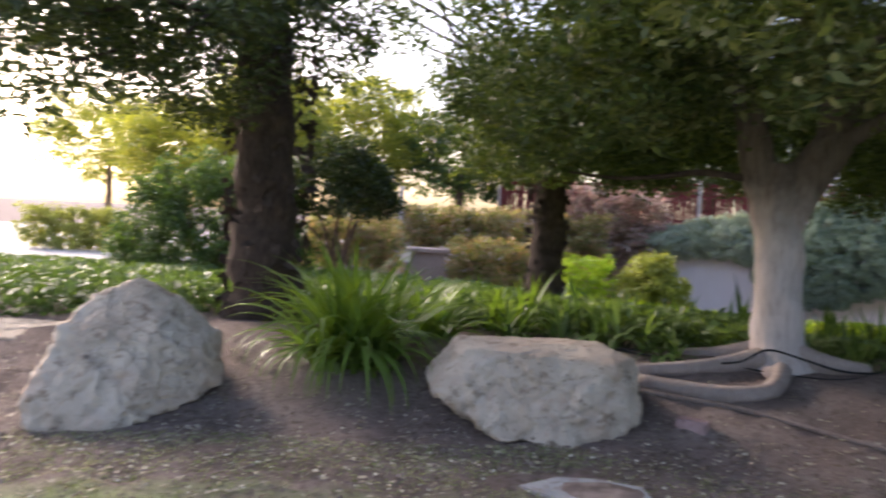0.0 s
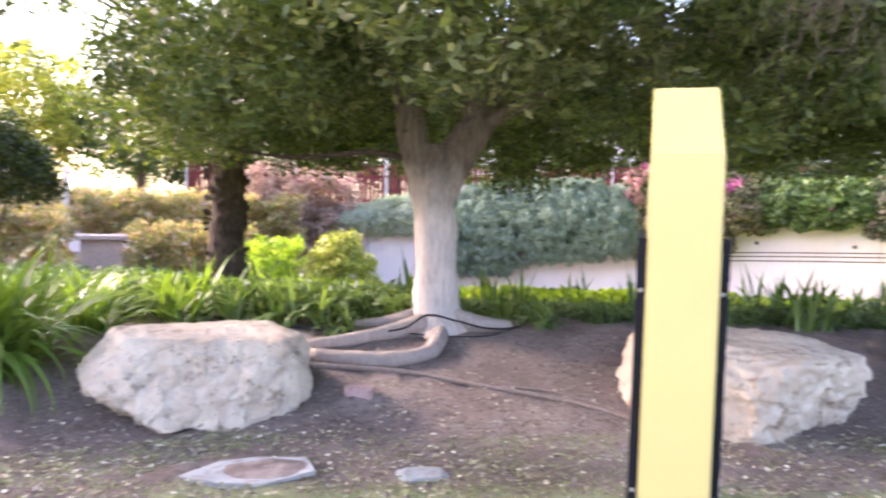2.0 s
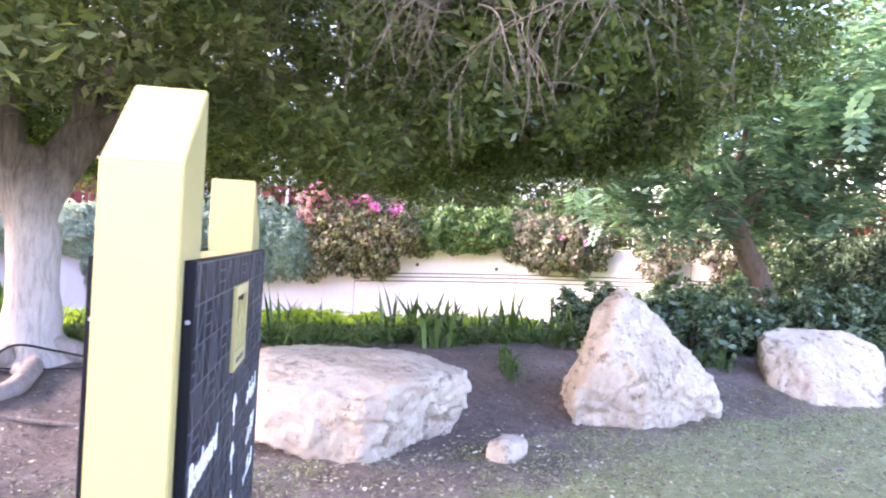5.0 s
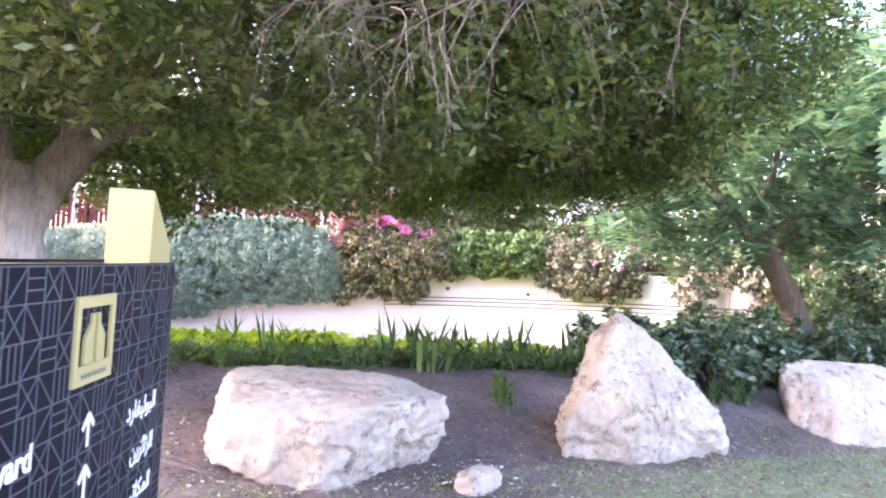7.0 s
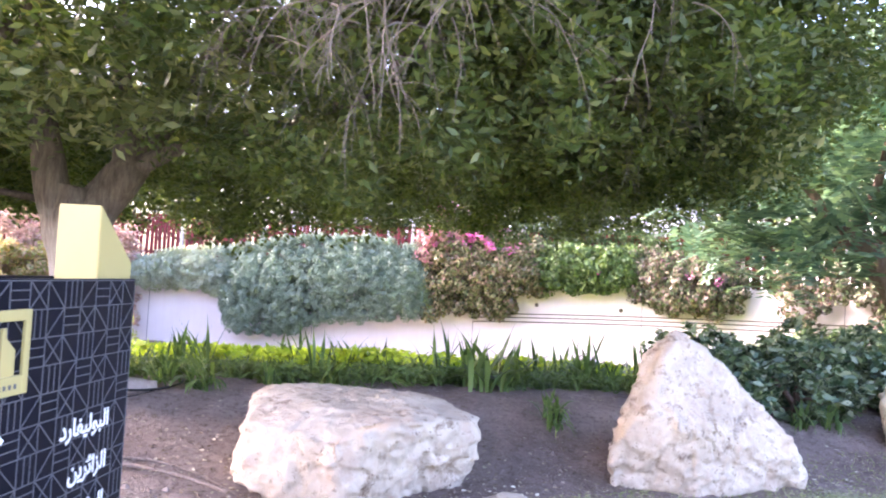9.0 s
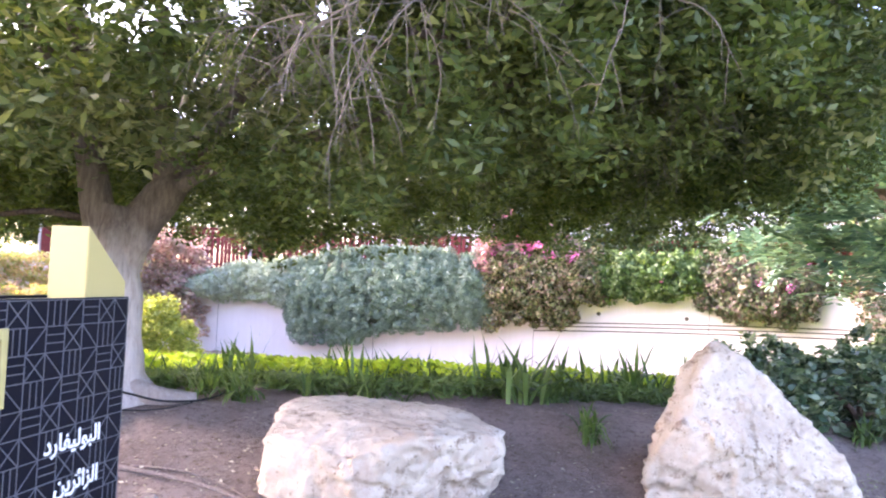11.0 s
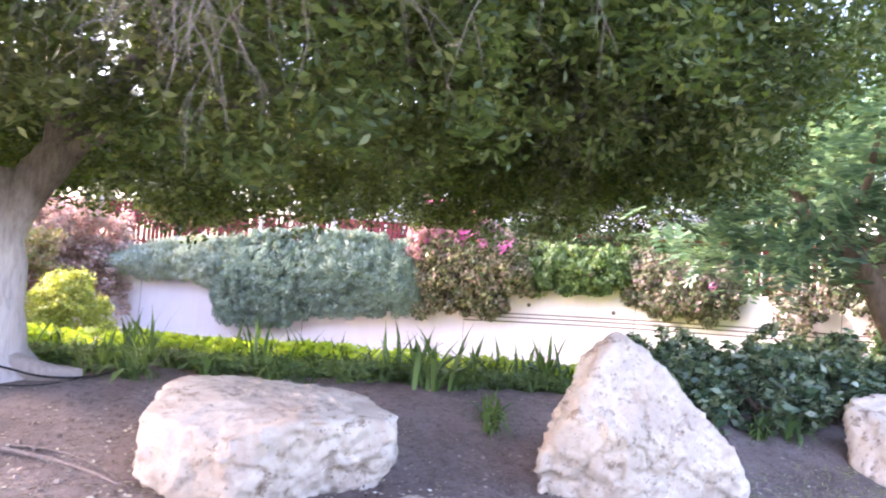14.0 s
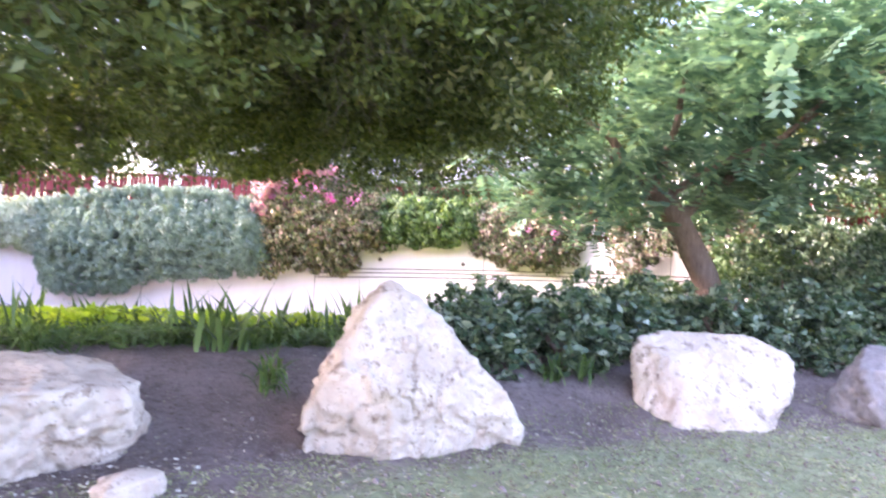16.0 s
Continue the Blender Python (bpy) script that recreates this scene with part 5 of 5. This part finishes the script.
# garden beyond the bed, towards the plaza
shrub("round_shrub", "yellow-green clipped round shrub near the wall", "shrub", (4.25, 14.4, float(height(4.25, 14.4))), dome_pts(240, (0.85, 0.8), 1.5), 0.18, 55, (0.07, 0.045), LEAF_YELLOW, 3)
shrub("clipped_shrub", "small bright green clipped square shrub", "shrub", (2.95, 14.6, float(height(2.95, 14.6))), box_pts(120, (-0.5, -0.5, 0.1), (0.5, 0.5, 1.2)), 0.14, 55, (0.06, 0.04), LEAF_LIME, 2)
shrub("bush", "large mixed bush with reddish tips by the plaza", "shrub", (-4.2, 13.0, 0.0), dome_pts(460, (1.95, 1.3), 2.55), 0.24, 60, (0.09, 0.05), LEAF_COVER, 6)
shrub("bush", "pale reddish-tipped bush growing against the dark tree", "shrub", (-3.4, 13.3, 0.0), dome_pts(160, (0.8, 0.8), 1.9), 0.22, 50, (0.08, 0.05), LEAF_BOUG, 4)
shrub("small_tree", "many-stemmed small tree with dark rounded crown", "tree", (-2.1, 14.0, 0.0), dome_pts(260, (1.2, 1.2), 1.5) + np.array([0, 0, 1.5]), 0.24, 60, (0.085, 0.05), LEAF_DARK, 8)
shrub("clipped_hedge", "low clipped hedge along the plaza", "hedge", (-10.6, 20.5, 0.05), box_pts(260, (-1.4, -0.5, 0.1), (1.6, 0.5, 1.2)), 0.17, 55, (0.08, 0.05), LEAF_YELLOW, 0)
shrub("flower_hedge", "long hedge of pale orange and green bougainvillea", "hedge", (1.0, 19.6, 0.0), box_pts(620, (-4.2, -0.6, 0.7), (3.4, 0.6, 1.75)), 0.24, 50, (0.09, 0.06), LEAF_PALE, 8)
shrub("flower_hedge", "reddish bougainvillea mass behind clipped shrubs", "hedge", (4.6, 20.2, -0.5), box_pts(420, (-1.9, -0.6, 0.3), (1.6, 0.6, 3.1)), 0.24, 50, (0.11, 0.07), LEAF_ROSE, 6)

for x, y, w in ((-2.1, 17.0, 1.1), (1.5, 17.1, 1.3)):
    shrub("flower_hedge", "pale green and orange bougainvillea beside the pedestal", "hedge", (x, y, float(height(x, y))), box_pts(190, (-w, -0.4, 0.25), (w, 0.4, 1.3)), 0.2, 50, (0.09, 0.06), LEAF_PALE, 5)

pav = mesh_from("plaza", [(-40, 15.5, 0.09), (-7.0, 15.5, 0.09), (-4.6, 40, 0.09), (-40, 40, 0.09), (-40, 15.5, -0.06), (-7.0, 15.5, -0.06), (-4.6, 40, -0.06), (-40, 40, -0.06)],
                [(0, 1, 2, 3), (0, 4, 5, 1), (1, 5, 6, 2), (2, 6, 7, 3), (3, 7, 4, 0)], MAT_PAVE)
tagged(new("plaza_pavement", pav), "pale sunlit plaza paving", "pavement", kind="structure")


def far_tree(x, y, z, r, h, leaves, label):
    build_tree(label, (x, y, z), [(0, 0, -0.3), (0.05, 0, h * 0.3), (0.0, 0, h * 0.6)], [0.2, 0.16, 0.10], MAT_BARK2, ((0, 0, h * 0.72), (r, r, h * 0.36)), leaves, 260, 60, (0.16, 0.09), 0.5, 4)


for x, y, r, h, lv in ((-6.0, 23, 2.4, 5.6, LEAF_SUNLIT), (-9.5, 26, 2.8, 5.0, LEAF_SUNLIT), (-3.0, 27, 2.6, 6.2, LEAF_SUNLIT), (0.5, 28, 2.6, 5.5, LEAF_COVER), (-16, 34, 3.5, 6.5, LEAF_SUNLIT), (4.5, 27, 3.0, 5.5, LEAF_COVER), (-7.5, 31, 3.0, 7.0, LEAF_SUNLIT)):
    far_tree(x, y, 0.0 if x < 3 else 1.2, r, h, lv, "sunlit yellow-green tree beyond the garden" if lv is LEAF_SUNLIT else "green tree beyond the garden")
for x, y, r, h in ((13.5, 22.5, 3.0, 6.5), (18.8, 16.5, 3.0, 7.0), (9.0, 24.5, 3.2, 7.0), (21.5, 11.0, 3.2, 7.0), (23.0, 4.5, 3.4, 7.0)):
    far_tree(x, y, 1.2, r, h, LEAF_MAIN, "green tree on the terrace behind the fence")

ped = thing("pedestal", "low pinkish stone pedestal with an overhanging slab top", "pedestal", (-0.35, 17.4, float(height(-0.35, 17.4)) - 0.01))
part("body", box_bm(-0.42, 0.42, -0.35, 0.35, 0, 0.72, 0.02), MAT_BRICKW, ped)
part("slab", box_bm(-0.52, 0.52, -0.45, 0.45, 0.724, 0.82, 0.02), MAT_BRICKW, ped)
tagged(new("marker_post", tube([(-1.1, 18.0, -0.3), (-1.1, 18.0, 0.9), (-1.1, 18.0, 2.25)], [0.06, 0.06, 0.055], MAT_POST, "marker_post", 12)), "thin white post beyond the flower bed", "post")
lw = thing("low_wall", "low pinkish garden wall beyond the trees", "wall", (2.3, 18.0, float(height(2.3, 18.0)) - 0.02))
part("body", box_bm(-1.6, 0.8, -0.12, 0.12, 0, 0.75, 0.01), MAT_BRICKW, lw)
part("coping", box_bm(-1.65, 0.85, -0.16, 0.16, 0.754, 0.83, 0.01), MAT_BRICKW, lw)


# ---- small things ----
def stone(name, label, at, size, mat, seed, turn=0, category="stone", blocky=0.6):
    bm = bmesh.new()
    bmesh.ops.create_icosphere(bm, subdivisions=4, radius=1)
    for v in bm.verts:
        p = v.co.copy()
        q = Vector([math.copysign(abs(c) ** blocky, c) for c in p])
        q *= 1 + 0.12 * noise.fractal(p * 1.7 + Vector((seed, 0, 0)), 1.0, 2.0, 4)
        v.co = Vector((q.x * size[0], q.y * size[1], q.z * size[2]))
    me = bpy.data.meshes.new(name)
    bm.to_mesh(me)
    bm.free()
    me.materials.append(mat)
    me.shade_smooth()
    ob = new(name, me)
    ob.matrix_basis = pose(at[0], at[1], float(height(*at)) + size[2] * 0.55, 0, 0, turn)
    return tagged(ob, label, category)


def build_slab():
    bm = bmesh.new()
    rim = [(-0.37, -0.02), (-0.16, 0.17), (0.05, 0.20), (0.33, 0.15), (0.38, -0.06), (0.10, -0.21), (-0.14, -0.15)]
    low = [bm.verts.new((x, y, -0.02)) for x, y in rim]
    top = [bm.verts.new((x, y, 0.026)) for x, y in rim]
    bm.faces.new(low[::-1])
    bm.faces.new(top)
    for k in range(len(rim)):
        m = (k + 1) % len(rim)
        bm.faces.new((low[k], low[m], top[m], top[k]))
    bmesh.ops.bevel(bm, geom=bm.edges[:], offset=0.007, segments=2, affect="EDGES")
    me = bpy.data.meshes.new("flat_slab")
    bm.to_mesh(me)
    bm.free()
    me.materials.append(MAT_TILE)
    ob = new("flat_slab", me)
    ob.matrix_basis = pose(0.85, 3.92, float(height(0.85, 3.92)), 2, -1, -12)
    tagged(ob, "broken pale flat paving slab lying on soil", "slab")
    bm = bmesh.new()
    rim = []
    for k in range(22):
        a = 2 * math.pi * k / 22
        r = 1 + 0.22 * noise.noise(Vector((math.cos(a) * 1.6, math.sin(a) * 1.6, 3.0)))
        rim.append(((0.10 + 0.235 * math.cos(a) * r), (0.015 + 0.135 * math.sin(a) * r)))
    mid = bm.verts.new((0.10, 0.015, 0.039))
    ring = [bm.verts.new((0.10 + (x - 0.10) * 0.75, 0.015 + (y - 0.015) * 0.75, 0.036)) for x, y in rim]
    edge = [bm.verts.new((x, y, 0.0262)) for x, y in rim]
    for k in range(22):
        m = (k + 1) % 22
        bm.faces.new((mid, ring[k], ring[m]))
        bm.faces.new((ring[k], edge[k], edge[m], ring[m]))
    part("dirt_crust", bm, MAT_CLOD, ob, "dry brown soil caked on the slab")


build_slab()
stone("stepping_stone", "flat oval bluish grey stepping stone", (1.78, 3.63), (0.14, 0.10, 0.016), MAT_SLAB, 2, -10)
stone("brick_piece", "pinkish broken brick on the soil", (1.82, 5.0), (0.115, 0.06, 0.045), MAT_PSTONE, 3, -38, "brick", 0.3)
stone("small_stone", "small whitish stone beside the flat block", (4.97, 2.86), (0.19, 0.11, 0.085), MAT_ROCK, 4, 12)
stone("small_stone", "small grey stone in the bed", (2.75, 5.75), (0.10, 0.08, 0.05), MAT_ROOT, 5)


def ground_line(name, label, category, pts, r, mat, lift=0.0):
    p = [(x, y, float(height(x, y)) + r * 0.5 + lift) for x, y in pts]
    return tagged(new(name, tube(p, [r * (1 - 0.5 * k / (len(p) - 1)) for k in range(len(p))], mat, name, 8, 0.2)), label, category)


ground_line("surface_root", "long thin pale root running over the soil", "root", [(1.2, 5.75), (1.64, 5.5), (2.23, 5.25), (2.66, 4.92), (3.28, 4.36), (3.55, 3.95)], 0.026, MAT_DRYROOT)
ground_line("surface_root", "short forked dry root on the soil", "root", [(2.9, 4.78), (3.2, 4.6), (3.45, 4.3), (3.6, 3.9)], 0.011, MAT_DRYROOT)
hose = [(1.5, 6.35, 0.03), (2.1, 6.0, 0.04), (2.45, 5.82, 0.10), (2.66, 5.76, 0.22), (2.92, 5.70, 0.16), (3.2, 5.66, 0.07), (3.5, 5.72, 0.02), (3.75, 5.95, 0.01), (3.9, 6.4, 0.0)]
tagged(new("irrigation_hose", tube([(x, y, float(height(x, y)) + lift) for x, y, lift in hose], [0.0095] * len(hose), MAT_HOSE, "irrigation_hose", 8)), "thin black irrigation hose draped over the tree foot", "hose")
ground_line("irrigation_hose", "thin black irrigation hose across the bed", "hose", [(0.9, 6.6), (1.6, 6.35), (2.3, 6.45), (2.5, 5.95), (3.0, 5.66), (3.3, 5.62), (3.6, 5.8)], 0.008, MAT_HOSE, 0.015)


def scatter_litter():
    n = 26000
    x = RNG.uniform(-5, 13, n)
    y = bed_edge(x) + RNG.normal(-0.6, 1.4, n)
    p = on_ground(np.column_stack([x, y]), 0.012)
    q = leaf_quads(p, 0.036, 0.02, 0.0, 0.0, 0.6)
    q[..., 2] = q[..., 2] * 0.25 + p[:, None, 2] * 0.75
    tagged(new("leaf_litter", quads_mesh("leaf_litter", q, LEAF_LITTER)), "pale fallen leaves and petals scattered on soil", "leaf litter", kind="stuff")
    n = 56000
    x = RNG.uniform(-6, 15, n)
    y = bed_edge(x) - np.abs(RNG.normal(0.6, 1.6, n)) + 0.9 * smooth_step(5, 9, x)
    keep = RNG.uniform(0, 1, n) < 0.35 + 0.65 * (np.sin(x * 1.9 + 2 * np.sin(y)) * np.sin(y * 2.3 + x) > -0.2)
    p = on_ground(np.column_stack([x, y])[keep], 0.012)
    q = leaf_quads(p, 0.045, 0.006, 0.0, 0.5)
    tagged(new("lawn_grass", quads_mesh("lawn_grass", q, LEAF_GRASS)), "short thin worn lawn grass", "grass", kind="stuff")


scatter_litter()


def scatter_petals():
    n = 2300
    x = RNG.uniform(-4.5, 5.5, n)
    p = on_ground(np.column_stack([x, bed_edge(x) + RNG.normal(-0.4, 0.9, n)]), 0.016)
    q = leaf_quads(p, 0.034, 0.024, 0.0, 0.0, 0.5)
    q[..., 2] = q[..., 2] * 0.4 + p[:, None, 2] * 0.6
    tagged(new("fallen_petals", quads_mesh("fallen_petals", q, LEAF_PETAL)), "whitish fallen petals and dry leaves on soil", "petals", kind="stuff")


scatter_petals()


def scatter_clods():
    """Crumbs of dry soil and grit lying on the bare ground."""
    n = 10000
    x = RNG.uniform(-4.5, 12, n)
    y = bed_edge(x) + RNG.normal(0.0, 1.1, n)
    p = on_ground(np.column_stack([x, y]), 0.004)
    r = RNG.uniform(0.004, 0.016, (n, 1)) * np.where(RNG.uniform(0, 1, (n, 1)) < 0.06, 1.9, 1.0)
    octa = np.array([(1, 0, 0), (0, 1, 0), (-1, 0, 0), (0, -1, 0), (0, 0, 0.8), (0, 0, -0.8)], float)
    jit = octa[None] * RNG.uniform(0.6, 1.3, (n, 6, 1))
    a = RNG.uniform(0, 6.28, n)
    rot = np.stack([np.stack([np.cos(a), -np.sin(a)], -1), np.stack([np.sin(a), np.cos(a)], -1)], 1)
    jit[..., :2] = np.einsum("nij,nkj->nki", rot, jit[..., :2])
    verts = (p[:, None] + jit * r[:, None]).reshape(-1, 3)
    tri = np.array([(0, 1, 4), (1, 2, 4), (2, 3, 4), (3, 0, 4), (1, 0, 5), (2, 1, 5), (3, 2, 5), (0, 3, 5)])
    faces = (tri[None] + 6 * np.arange(n)[:, None, None]).reshape(-1, 3)
    me = bpy.data.meshes.new("soil_crumbs")
    me.from_pydata(verts.tolist(), [], faces.tolist())
    me.materials.append(MAT_CLOD)
    tagged(new("soil_crumbs", me), "small crumbs of dry brown soil", "soil", kind="stuff")


scatter_clods()
